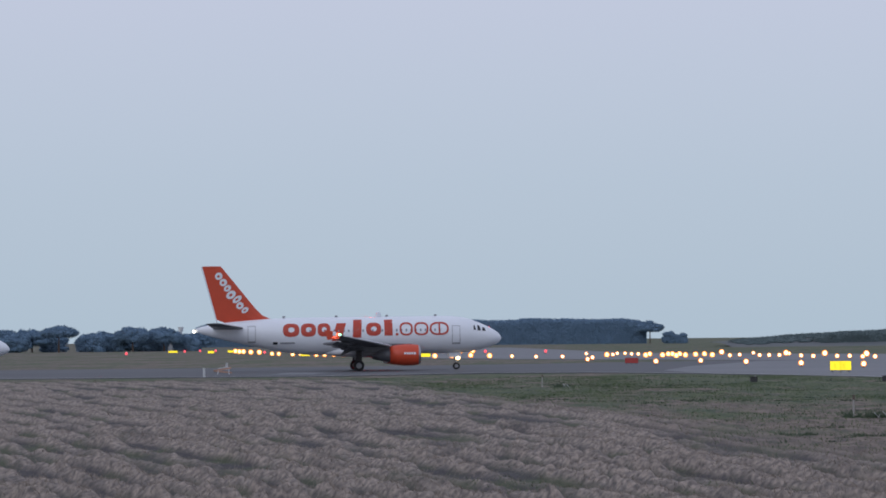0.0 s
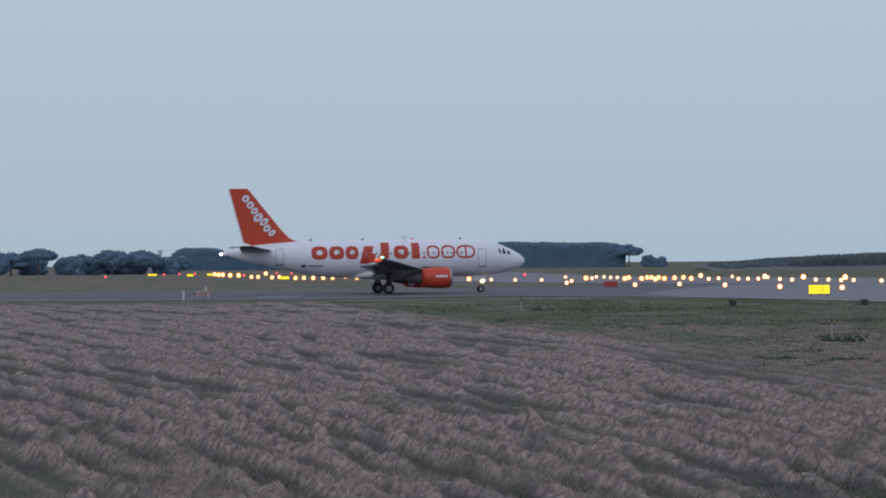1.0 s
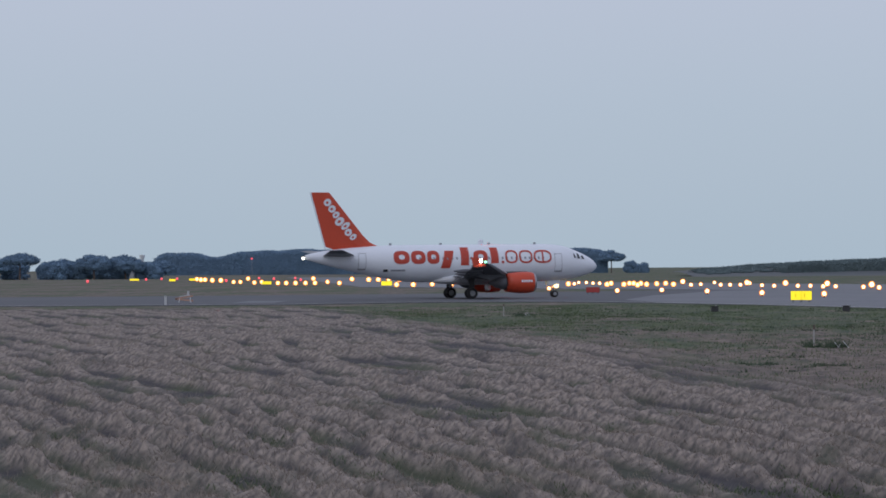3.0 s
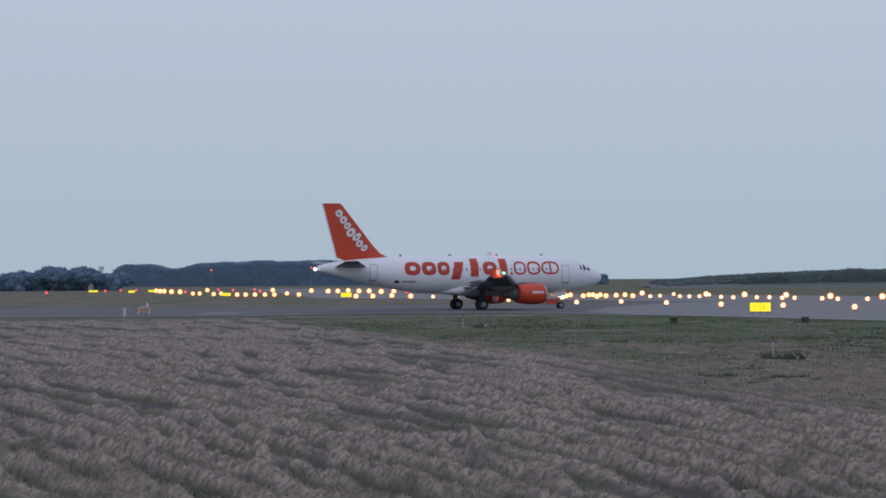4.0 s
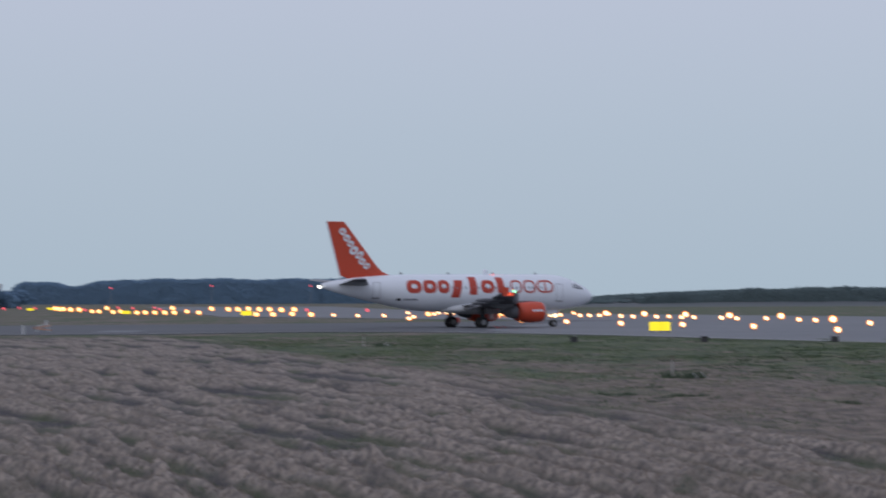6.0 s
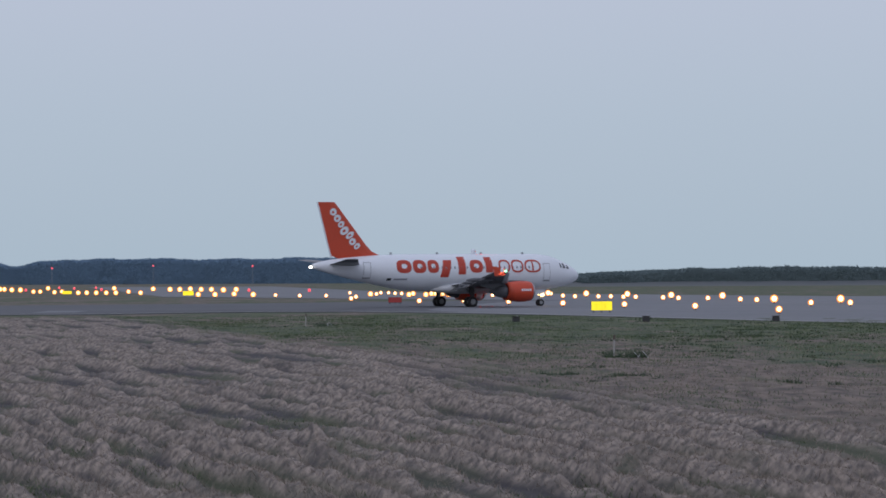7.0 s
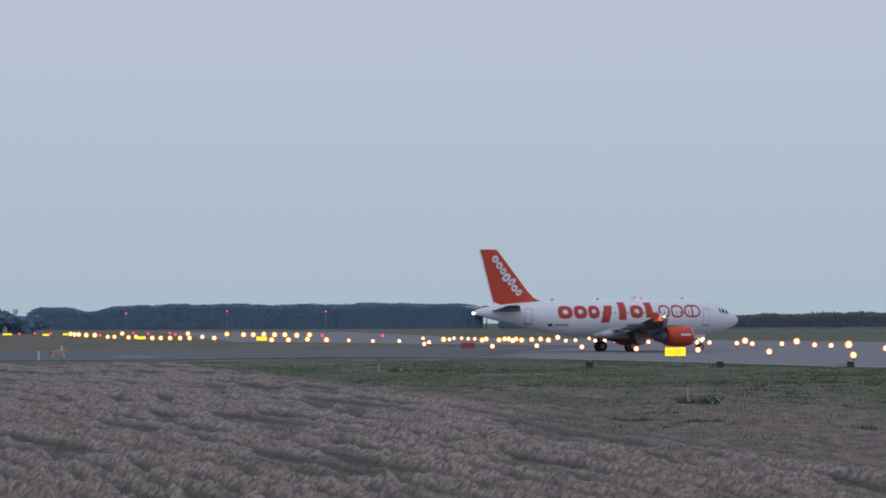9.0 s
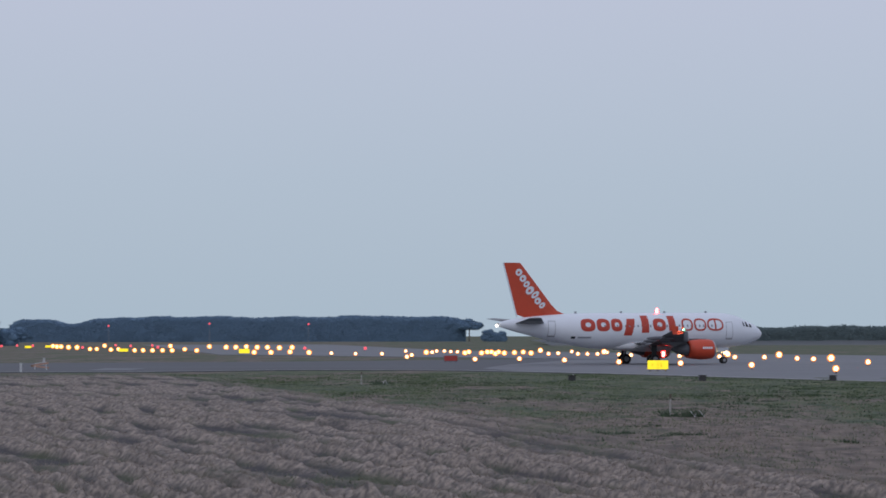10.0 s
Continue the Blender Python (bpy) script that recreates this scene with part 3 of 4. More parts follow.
            scene.collection.objects.link(o)
            o.parent, o.location.x = root, NOSE - 7.0 - i * 0.53
        if marked:
            # bold orange rings and slanting slabs, a dot, then thin rings, along the side
            def slanted(s0, s1, z0, z1, lean):
                return [(p + lean * (q - z0), q) for p, q in slab(s0, s1, z0, z1, 5)]

            def bold(outer, inner=None):
                part("side_marking", hull_patch(outer, inner, side), LETTER, root, "bold orange shape")

            s, z = 24.3, 4.55
            for wd, kind in ((1.80, "ring"), (1.66, "ring"), (1.42, "ring"), (1.80, "slant"), (1.62, "tall"), (1.66, "ring"), (1.30, "post")):
                c = s - wd / 2
                if kind == "ring":
                    bold(oval(c, z, wd * 0.5, 0.72, 36, 2.7), oval(c - 0.03, z + 0.04, wd * 0.19, 0.27, 36, 2.2))
                elif kind == "slant":
                    bold(slanted(c - 0.10, c + 0.95, z - 1.20, z + 0.70, -0.30))
                elif kind == "tall":
                    bold(slanted(c - 0.42, c + 0.52, z - 0.90, z + 1.06, -0.06))
                else:
                    bold(slab(c - 0.44, c + 0.46, z - 0.70, z + 1.02))
                s -= wd + 0.17
            part("side_marking", hull_patch(oval(s - 0.10, z - 0.58, 0.15, 0.15, 12), None, side), LETTER, root, "orange dot")
            s -= 0.40
            for wd in (1.46, 1.58, 2.1):
                part("side_marking", hull_patch(oval(s - wd / 2, z, wd / 2, 0.72, 40, 2.6), oval(s - wd / 2, z, wd / 2 - 0.19, 0.53, 40, 2.6), side), LETTER, root, "thin orange ring")
                s -= wd + 0.15
            part("side_marking", hull_patch(slab(s + 1.10, s + 1.28, z - 0.60, z + 0.60), None, side), LETTER, root, "thin orange bar")
            part("registration_bar", hull_patch(slab(23.0, 24.6, 3.06, 3.24), None, side), SEAM, root, "plain grey bar")
            part("flag_patch", hull_patch(slab(24.9, 25.4, 3.02, 3.28), None, side), GLASSY, root, "small dark blue patch")
    for s in (24.0, 18.2, 12.6, 7.2):
        v, f = loft([[(NOSE - s - x0, y0, 5.9 + z0) for x0, y0 in ((0, 0), (0.12, 0.02), (0.3, 0), (0.12, -0.02))] for z0, _ in ((0, 0), (0.24, 0))])
        raw("blade_antenna", v, f, GREY, root, "small blade antenna")
    # tail cone and lights
    bm = bmesh.new()
    rod(bm, (NOSE - 33.8, 0, 4.68), (NOSE - 34.0, 0, 4.70), 0.15, 0.12)
    part("exhaust_tip", bm, CASING, root, "dark exhaust tip")
    bm = bmesh.new()
    ball(bm, (NOSE - 34.05, -0.08, 4.55), 0.17)
    part("tail_light", bm, LAMP_TAIL, root, "lit white tail light", True)
    # beacons and strobe: lit bulb, and an added turning hood whose one opening makes the flash
    hoods = []
    for name, s, yb, z, up, r, glow in (("beacon", 13.7, 0, 5.98, 1, 0.29, BEACON), ("beacon", 12.9, 0, 1.42, -1, 0.34, BEACON), ("strobe", 19.3, -16.92, 3.95, 1, 0.19, STROBE)):
        bm = bmesh.new()
        ball(bm, (NOSE - s, yb, z + up * r * 0.8), r * 0.8)
        part(name, bm, glow, root, "flashing red beacon" if yb == 0 else "flashing white wingtip strobe", True)
        k, vs, fs = 36, [], []
        for zz, rr in ((-0.5, 1.0), (1.3, 1.0), (1.75, 0.6)):
            vs += [(r * rr * math.cos(radians(30 + 300 * i / k)), r * rr * math.sin(radians(30 + 300 * i / k)), r * up * zz) for i in range(k + 1)]
        for r0 in (0, 1):
            fs += [(r0 * (k + 1) + i, r0 * (k + 1) + i + 1, (r0 + 1) * (k + 1) + i + 1, (r0 + 1) * (k + 1) + i) for i in range(k)]
        vs.append((0, 0, r * up * 1.85))
        fs += [(2 * (k + 1) + i, 2 * (k + 1) + i + 1, len(vs) - 1) for i in range(k)]
        hood = raw("flash_hood", vs, fs, WHITE, root, "added white hood, turned to time the flash")
        hood.location = (NOSE - s, yb, z)
        hoods.append((hood, 0.1 if yb == 0 else 0.8))
    return root, wheels, hoods


plane, plane_wheels, plane_hoods = airliner("airliner")
tagged(plane, "white twin-engined airliner with orange tail fin and engine cowlings", "airplane", "aircraft on the taxiway")
PLANE_ROWS = [
    (0.0, -19.83, 312.6, 6.6), (0.5, -17.21, 313.59, 9.44), (1.0, -14.68, 313.05, 11.59), (1.5, -12.09, 312.69, 13.62), (2.0, -9.47, 312.46, 15.50),
    (2.5, -6.81, 312.43, 17.23), (3.0, -4.13, 312.49, 18.82), (3.5, -1.43, 312.72, 20.22), (4.0, 1.29, 313.11, 21.45), (4.5, 4.01, 313.64, 22.51),
    (5.0, 6.72, 314.33, 23.36), (5.5, 9.44, 315.13, 24.01), (6.0, 12.14, 316.08, 24.47), (6.5, 14.81, 317.15, 24.64), (7.0, 17.48, 318.31, 24.71),
    (7.5, 20.12, 319.60, 24.47), (8.0, 22.73, 320.98, 24.01), (8.5, 25.32, 322.46, 23.5), (9.0, 27.87, 324.00, 22.5), (9.5, 30.39, 325.62, 21.5),
    (10.0, 32.87, 327.29, 20.3)]
PITCHES = ((0.0, -0.2), (3.5, -0.15), (4.5, 0.02), (6.0, 0.02), (7.5, -0.15), (9.0, -0.42), (10.0, -0.2))
second, _, _ = airliner("airliner", marked=False)
second.matrix_basis = pose(-71.0, 309.5, 0, 0, 0, 6) @ Matrix.Diagonal((0.8, 0.8, 0.8, 1))
tagged(second, "smaller white airliner waiting behind on the taxiway, nose showing", "airplane", "aircraft on the taxiway")


# ---- airfield lights, signs and posts ----
def lamp_thing(name, r, mat, label, category, rim=True, height=0.42):
    bm = bmesh.new()
    rod(bm, (0, 0, 0), (0, 0, height - r * 0.5), 0.06, 0.05, 8)
    rod(bm, (0, 0, 0), (0, 0, 0.05), 0.16, 0.14, 10)
    post = finish(name, bm, CASING)
    # globe larger than a real lens, sized to the lamp's bloom
    bm = bmesh.new()
    ball(bm, (0, 0, height), r, (0.9, 0.9, 1.0), 14, 9)
    part("globe", bm, mat, post, "lit globe", True)
    # added ring that draws the orange glow around the globe
    if rim:
        k = 20
        rings = [[(rr * r * math.cos(2 * math.pi * i / k), dy * r, height + rr * r * math.sin(2 * math.pi * i / k)) for i in range(k)]
                 for rr, dy in ((0.9, 0.3), (1.48, 0.3), (1.40, 0.05), (0.95, 0.0))]
        v, f = loft(rings, False)
        raw("rim", v, f, HALO_AMBER, post, "amber halo ring, the lamp's glow as a shape", True)
    return tagged(post, label, category, "runway and taxiway lights")


def scatter_lamps(base, spots):
    for i, (px, py) in enumerate(spots):
        if i == 0:
            base.matrix_basis = pose(px, py, 0)
        else:
            copy_thing(base, pose(px, py, 0))


NEAR_LAMPS = [(14.8, 349.8), (20.6, 354.9), (24.9, 336.3), (29.2, 312.7), (34.3, 297.4), (39.1, 278.0), (42.3, 247.8), (7.1, 390.5), (8.4, 422.2), (4.2, 450.0),
    (0.0, 453.0), (-4.0, 469.6)]
MID_LAMPS = [(-8.0, 487.1), (-11.7, 505.8), (-14.7, 492.2), (-17.7, 494.5), (-31.2, 556.7), (-36.3, 602.4), (-36.3, 560.8), (-38.3, 562.5), (-40.4, 564.2),
    (-42.4, 565.9), (-44.2, 567.4), (-51.5, 616.0), (-51.2, 593.7), (-56.6, 620.5), (-58.2, 621.8), (12.2, 487.3)]
ROW_LAMPS = [(19.8, 493.4), (22.9, 491.0), (23.6, 490.5), (24.8, 489.5), (28.9, 486.3), (42.4, 475.7), (15.0, 522.9), (16.4, 521.8), (17.0, 503.9),
    (9.3, 523.4), (13.2, 486.7), (18.0, 499.0), (18.1, 467.7), (20.8, 465.7), (22.3, 450.5), (24.4, 463.1), (26.8, 476.1), (28.6, 459.9), (30.4, 444.7),
    (32.8, 456.8), (38.3, 499.7), (34.8, 441.5), (36.2, 440.5), (37.7, 439.4), (39.7, 425.0), (40.3, 412.5), (43.5, 410.2), (45.2, 409.1), (45.7, 397.4),
    (47.3, 396.2), (49.6, 384.0), (50.3, 373.5), (53.9, 371.2), (55.2, 351.9), (55.8, 342.9), (55.7, 305.7), (59.6, 303.5)]
BIG_LAMPS = [(41.0, 465.2), (45.5, 447.3), (50.1, 430.4), (53.3, 403.5), (58.5, 388.8), (56.5, 334.3), (63.7, 330.2), (33.0, 503.9)]
FAR_LAMPS = [(-80.9, 758.7), (-76.0, 722.3), (-74.8, 721.0), (-69.5, 687.1),
    (-66.7, 679.6), (-68.5, 774.3), (-49.2, 753.5), (-36.5, 707.5), (-30.7, 672.2), (-28.3, 669.9), (-26.9, 697.7), (-23.1, 664.8), (-20.6, 662.2),
    (-17.0, 632.3), (-14.7, 656.4)]
RED_LAMPS = [(-97.4, 781.2), (-97.6, 818.8), (-92.4, 812.8), (-65.9, 684.9), (-69.9, 826.7), (-61.7, 778.2), (-58.3, 813.1), (-48.6, 696.9), (-11.3, 631.0),
    (-98.8, 678.9), (2.1, 614.1)]
scatter_lamps(lamp_thing("taxiway_light", 0.21, LAMP_WHITE, "lit warm white edge light on a short stem", "airfield light"), NEAR_LAMPS)
scatter_lamps(lamp_thing("taxiway_light", 0.32, LAMP_AMBER, "lit amber edge light beside the grass", "airfield light"), MID_LAMPS)
GLOWING = [p for p in ROW_LAMPS if 2.1 < math.degrees(math.atan2(*p)) < 3.8 and p[1] > 430]
scatter_lamps(lamp_thing("runway_light", 0.22, LAMP_WHITE, "lit warm white runway light on a short stem", "airfield light"), [p for p in ROW_LAMPS if p not in GLOWING])
scatter_lamps(lamp_thing("runway_light", 0.30, LAMP_AMBER, "bright amber-white runway light on a short stem", "airfield light"), GLOWING)
scatter_lamps(lamp_thing("runway_light", 0.32, LAMP_WHITE, "bright warm white runway lamp facing along the runway", "airfield light", height=0.6), BIG_LAMPS)
scatter_lamps(lamp_thing("runway_light", 0.42, LAMP_AMBER, "distant amber-tinted runway light", "airfield light", height=0.55), FAR_LAMPS)
scatter_lamps(lamp_thing("end_light", 0.36, LAMP_RED, "lit red runway end light", "airfield light", False, 0.5), RED_LAMPS)


def airfield_sign(name, w, h, lift, face, label, x, y, turn=0, marks=()):
    """A box sign on legs: case, face, legs and plain marks."""
    bm = bmesh.new()
    box(bm, -w / 2, w / 2, -0.09, 0.09, lift, lift + h, 0.02)
    case = finish(name, bm, CASING)
    bm = bmesh.new()
    box(bm, -w / 2 + 0.02, w / 2 - 0.02, -0.115, -0.092, lift + 0.02, lift + h - 0.02, 0.008)
    part("face", bm, face, case, "glowing yellow face" if face is SIGN_YELLOW else "dull red face")
    for dx in (-0.38, 0, 0.38):
        bm = bmesh.new()
        rod(bm, (w * dx, 0, -0.05), (w * dx, 0, lift + 0.02), 0.04, sides=8)
        rod(bm, (w * dx, 0, -0.05), (w * dx, 0, 0.03), 0.12, sides=8)
        part("leg", bm, CASING, case)
    for x0, x1, z0, z1 in marks:
        bm = bmesh.new()
        box(bm, x0, x1, -0.121, -0.117, lift + z0, lift + z1)
        part("mark", bm, SIGN_BLACK, case, "thin dark bar")
    case.matrix_basis = pose(x, y, 0, 0, 0, turn)
    return tagged(case, label, "airfield sign", "taxiway signs")


airfield_sign("taxiway_sign", 1.98, 0.86, 0.18, SIGN_YELLOW, "lit yellow taxiway sign beside the pavement", 28.35, 264.5, 0, ((-0.02, 0.02, 0.05, 0.8), (0.28, 0.34, 0.2, 0.66), (-0.55, -0.5, 0.25, 0.6)))
airfield_sign("taxiway_sign", 1.95, 0.80, 0.15, SIGN_YELLOW, "lit yellow taxiway sign in the grass", -20.1, 511.7)
airfield_sign("taxiway_sign", 1.90, 0.62, 0.15, SIGN_YELLOW, "lit yellow taxiway sign in the far grass", -46.7, 570.8)
airfield_sign("taxiway_sign", 1.70, 0.60, 0.15, SIGN_YELLOW, "small lit yellow sign far down the runway", -84.7, 734.4)
airfield_sign("taxiway_sign", 2.60, 0.55, 0.15, SIGN_YELLOW, "wide lit yellow sign far down the runway", -101.2, 785.4)
airfield_sign("taxiway_sign", 2.0, 0.60, 0.15, SIGN_YELLOW, "lit yellow sign among distant lights", -82.7, 765.4)
airfield_sign("holding_sign", 1.70, 0.68, 0.12, SIGN_RED, "unlit dull red holding sign", 12.1, 359.1)


def edge_marker(x, y, label):
    bm = bmesh.new()
    box(bm, -0.26, 0.26, -0.2, 0.2, -0.03, 0.38, 0.05)
    ob = finish("light_box", bm, CASING)
    bm = bmesh.new()
    box(bm, -0.29, 0.29, -0.22, 0.22, 0.381, 0.43, 0.015)
    part("lid", bm, RUBBER, ob, "black lid")
    bm = bmesh.new()
    rod(bm, (0.1, 0, 0.42), (0.1, 0, 0.5), 0.05, sides=8)
    part("knob", bm, METAL, ob)
    ob.matrix_basis = pose(x, y, 0, 0, 0, random.uniform(-12, 12))
    tagged(ob, label, "equipment box", "boxes along the taxiway")


for px, py in ((16.2, 211.4), (25.9, 210.5), (35.3, 208.2), (44.5, 206.3)):
    edge_marker(px, py, "squat black equipment box in the grass")


def marker_post(x, y, w, h, mat, label, tilt=0):
    bm = bmesh.new()
    box(bm, -w / 2, w / 2, -0.06, 0.06, -0.1, h, 0.02)
    ob = finish("marker_post", bm, mat)
    bm = bmesh.new()
    box(bm, -w / 2 - 0.03, w / 2 + 0.03, -0.09, 0.09, h + 0.001, h + 0.05, 0.015)
    part("cap", bm, POST_WHITE, ob)
    ob.matrix_basis = pose(x, y, 0, 0, tilt, 0)
    tagged(ob, label, "post", "posts beside the taxiway")


marker_post(-31.7, 269.0, 0.22, 0.82, POST_WHITE, "short weathered white marker post beside the taxiway")
marker_post(-36.8, 334.7, 0.25, 0.75, POST_WHITE, "short white marker post across the taxiway", 6)


def barrier(x, y):
    """A low trestle with a slanting faded board."""
    bm = bmesh.new()
    rod(bm, (-0.45, 0, 0.62), (0.65, 0, 0.78), 0.035, sides=6)
    ob = finish("barrier", bm, POST_WHITE)
    for x0, x1, h0 in ((-0.5, -0.4, 0.62), (0.7, 0.6, 0.77)):
        for y0 in (-0.25, 0.25):
            bm = bmesh.new()
            rod(bm, (x0, y0, 0), (x1, 0, h0), 0.04, sides=6)
            part("leg", bm, POST_WHITE, ob)
    for z0, t in ((0.45, 9), (0.2, -6)):
        bm = bmesh.new()
        box(bm, -0.9, 0.95, -0.11, -0.08, z0, z0 + 0.16, 0.01)
        bmesh.ops.rotate(bm, cent=(0, 0, z0), matrix=Matrix.Rotation(radians(-t), 3, "Y"), verts=bm.verts[:])
        part("board", bm, POST_RED, ob, "faded orange board")
    ob.matrix_basis = pose(x, y, 0)
    tagged(ob, "low trestle barrier with faded orange boards", "barrier")


barrier(-32.1, 288.5)


def stake(x, y, h, label):
    bm = bmesh.new()
    rod(bm, (0, 0, -0.2), (0.02, 0, h), 0.036, 0.028, 8)
    ob = finish("stake", bm, STAKE_GREY)
    bm = bmesh.new()
    rod(bm, (0.014, 0, h * 0.8), (0.021, 0, h + 0.01), 0.044, 0.040, 8)
    part("tip", bm, BARK, ob, "dark brown tip")
    ob.matrix_basis = pose(x, y, 0)
    tagged(ob, label, "stake")


stake(13.3, 119.3, 0.95, "thin grey stake with a dark tip in the grass")
stake(0.4, 197, 0.9, "thin pale stake standing in green grass")


def brush_heap(x, y, w, label, n=60):
    """Cut branches and weeds lying in a low heap."""
    bm = bmesh.new()
    for _ in range(n):
        a = Vector((random.uniform(-w / 2, w / 2), random.uniform(-0.25, 0.25), random.uniform(0, 0.08)))
        d = Vector((random.uniform(-0.3, 0.3), random.uniform(-0.15, 0.15), random.uniform(0.06, 0.36)))
        rod(bm, a, a + d, 0.022, 0.008, 4)
    ob = finish("brushwood", bm, WEED)
    bm = bmesh.new()
    for x0, dx, h0 in ((0.16, 0.2, 0.26), (0.30, -0.1, 0.20), (0.36, 0.22, 0.3)):
        rod(bm, (w * x0, -0.25, h0), (w * x0 + dx, -0.26, 0.04), 0.014, 0.010, 5)
    part("pale_stick", bm, POST_WHITE, ob, "pale broken stick")
    ob.matrix_basis = pose(x, y, 0.0)
    tagged(ob, label, "brush")


brush_heap(13.7, 118.0, 1.8, "low heap of dark cut branches with pale sticks", 130)
brush_heap(1.7, 196.7, 0.9, "small dark broken branch lying in the grass", 30)


def light_mast(x, y, h):
    """A slim lattice mast with a red obstruction light."""
    bm = bmesh.new()
    for dx, dy in ((-0.35, -0.35), (0.35, -0.35), (0, 0.4)):
        rod(bm, (dx, dy, -0.1), (dx * 0.4, dy * 0.4, h), 0.03, 0.02, 6)
    for i in range(int(h / 1.2)):
        f = 1 - 0.6 * i * 1.2 / h
        rod(bm, (-0.35 * f, -0.35 * f, i * 1.2), (0.35 * f, -0.35 * f, i * 1.2 + 1.1), 0.014, sides=4)
        rod(bm, (0.35 * f, -0.35 * f, i * 1.2), (0, 0.4 * f, i * 1.2 + 1.1), 0.014, sides=4)
    ob = finish("light_mast", bm, GREY)
    bm = bmesh.new()
    ball(bm, (0, 0, h + 0.35), 0.42)
    part("obstruction_light", bm, LAMP_RED, ob, "lit red obstruction light", True)
    ob.matrix_basis = pose(x, y, 0)
    tagged(ob, "slim grey lattice mast with a red light", "mast", "masts before the wood")


for px, hh in ((-113.2, 7.4), (-67.0, 8.3), (-21.6, 8.0)):
    light_mast(px, 1300, hh)


# ---- trees and the far woods ----
def leaf_cloud(centres, radii, per, size, seed, heart=0.9, fineness=2):
    """Leaf clumps: many small tilted leaf triangles over uneven balls, and a rough core in each."""
    rng = np.random.default_rng(seed)
    verts, faces = [], []
    core = bmesh.new()
    bmesh.ops.create_icosphere(core, subdivisions=fineness, radius=1)
    cv = np.array([v.co[:] for v in core.verts])
    cf = np.array([[v.index for v in f.verts] for f in core.faces])
    core.free()
    base = 0
    for c, r in zip(centres, radii):
        c, r = np.array(c), np.array(r)
        jig = 1 + 0.07 * rng.standard_normal((len(cv), 1))
        verts.append(c + cv * r * heart * jig)
        faces.append(cf + base)
        base += len(cv)
        d = rng.standard_normal((per, 3))
        d /= np.linalg.norm(d, axis=1)[:, None]
        p = c + d * r * rng.uniform(0.86, 1.10, (per, 1))
        a, b = rng.standard_normal((per, 3)) * size * (1, 0.45, 1), rng.standard_normal((per, 3)) * size * (1, 0.45, 1)
        verts.append(np.stack([p, p + a, p + b], 1).reshape(-1, 3))
        faces.append(base + np.arange(per * 3).reshape(-1, 3))
        base += per * 3
    return np.concatenate(verts), np.concatenate(faces)


def umbrella_pine(x, y, h, w, seed, low=0.55, label="dark umbrella pine with a bare trunk and flat crown"):
    rng = np.random.default_rng(seed)
    bm = bmesh.new()
    lean = rng.uniform(-0.3, 0.3)
    rod(bm, (0, 0, -0.3), (lean * 0.5, 0, h * 0.4), 0.36, 0.26, 8)
    rod(bm, (lean * 0.5, 0, h * 0.39), (lean, 0.1, h * 0.66), 0.26, 0.20, 8)
    ob = finish("pine_tree", bm, BARK)
    bm = bmesh.new()
    for i in range(7):
        t = i * 0.9 + rng.uniform(0, 0.5)
        rod(bm, (lean, 0.1, h * rng.uniform(0.52, 0.64)), (lean + math.cos(t) * w * 0.34, math.sin(t) * w * 0.34, h * rng.uniform(0.72, 0.84)), 0.13, 0.05, 6)
    part("limbs", bm, BARK, ob)
    cs, rs = [], []
    n = int(22 + w * 4)
    for i in range(n):
        t, q = rng.uniform(0, 2 * math.pi), math.sqrt(rng.uniform(0, 1))
        cx, cy = math.cos(t) * q * w * 0.42, math.sin(t) * q * w * 0.16
        top = h * (1 - 0.22 * q * q)
        zz = rng.uniform(h * low + (1 - low) * h * 0.25, top - 0.6)
        cs.append((lean + cx, cy, zz))
        rs.append((rng.uniform(1.5, 2.4), rng.uniform(1.2, 1.6), rng.uniform(0.7, 1.15)))
    v, f = leaf_cloud(cs, rs, 260, 0.30, seed)
    raw("crown", v.tolist(), f.tolist(), HAZED_NEEDLES, ob, "dense dark crown, distance haze in its blue", True)
    ob.matrix_basis = pose(x, y, 0)
    tagged(ob, label, "tree", "pines beyond the airfield")


def bush(x, y, h, w, seed, label="low dark bush, haze in its colour"):
    rng = np.random.default_rng(seed)
    bm = bmesh.new()
    for i in range(5):
        t = i * 1.3
        rod(bm, (0.2 * math.cos(t), 0.2 * math.sin(t), -0.2), (w * 0.25 * math.cos(t), w * 0.25 * math.sin(t), h * 0.6), 0.1, 0.05, 6)
    ob = finish("bush", bm, BARK)
    cs = [(rng.uniform(-0.4, 0.4) * w, rng.uniform(-0.14, 0.14) * w, h * rng.uniform(0.12, 0.78)) for _ in range(int(18 + 4 * w))]
    rs = [(rng.uniform(1.3, 2.2), rng.uniform(1.0, 1.4), rng.uniform(0.5, 0.22 * h + 0.4)) for _ in cs]
    v, f = leaf_cloud(cs, rs, 260, 0.30, seed)
    raw("foliage", v.tolist(), f.tolist(), HAZED_NEEDLES, ob, "dense dark foliage, distance haze in its blue", True)
    ob.matrix_basis = pose(x, y, 0)
    tagged(ob, label, "bush", "bushes beyond the airfield")


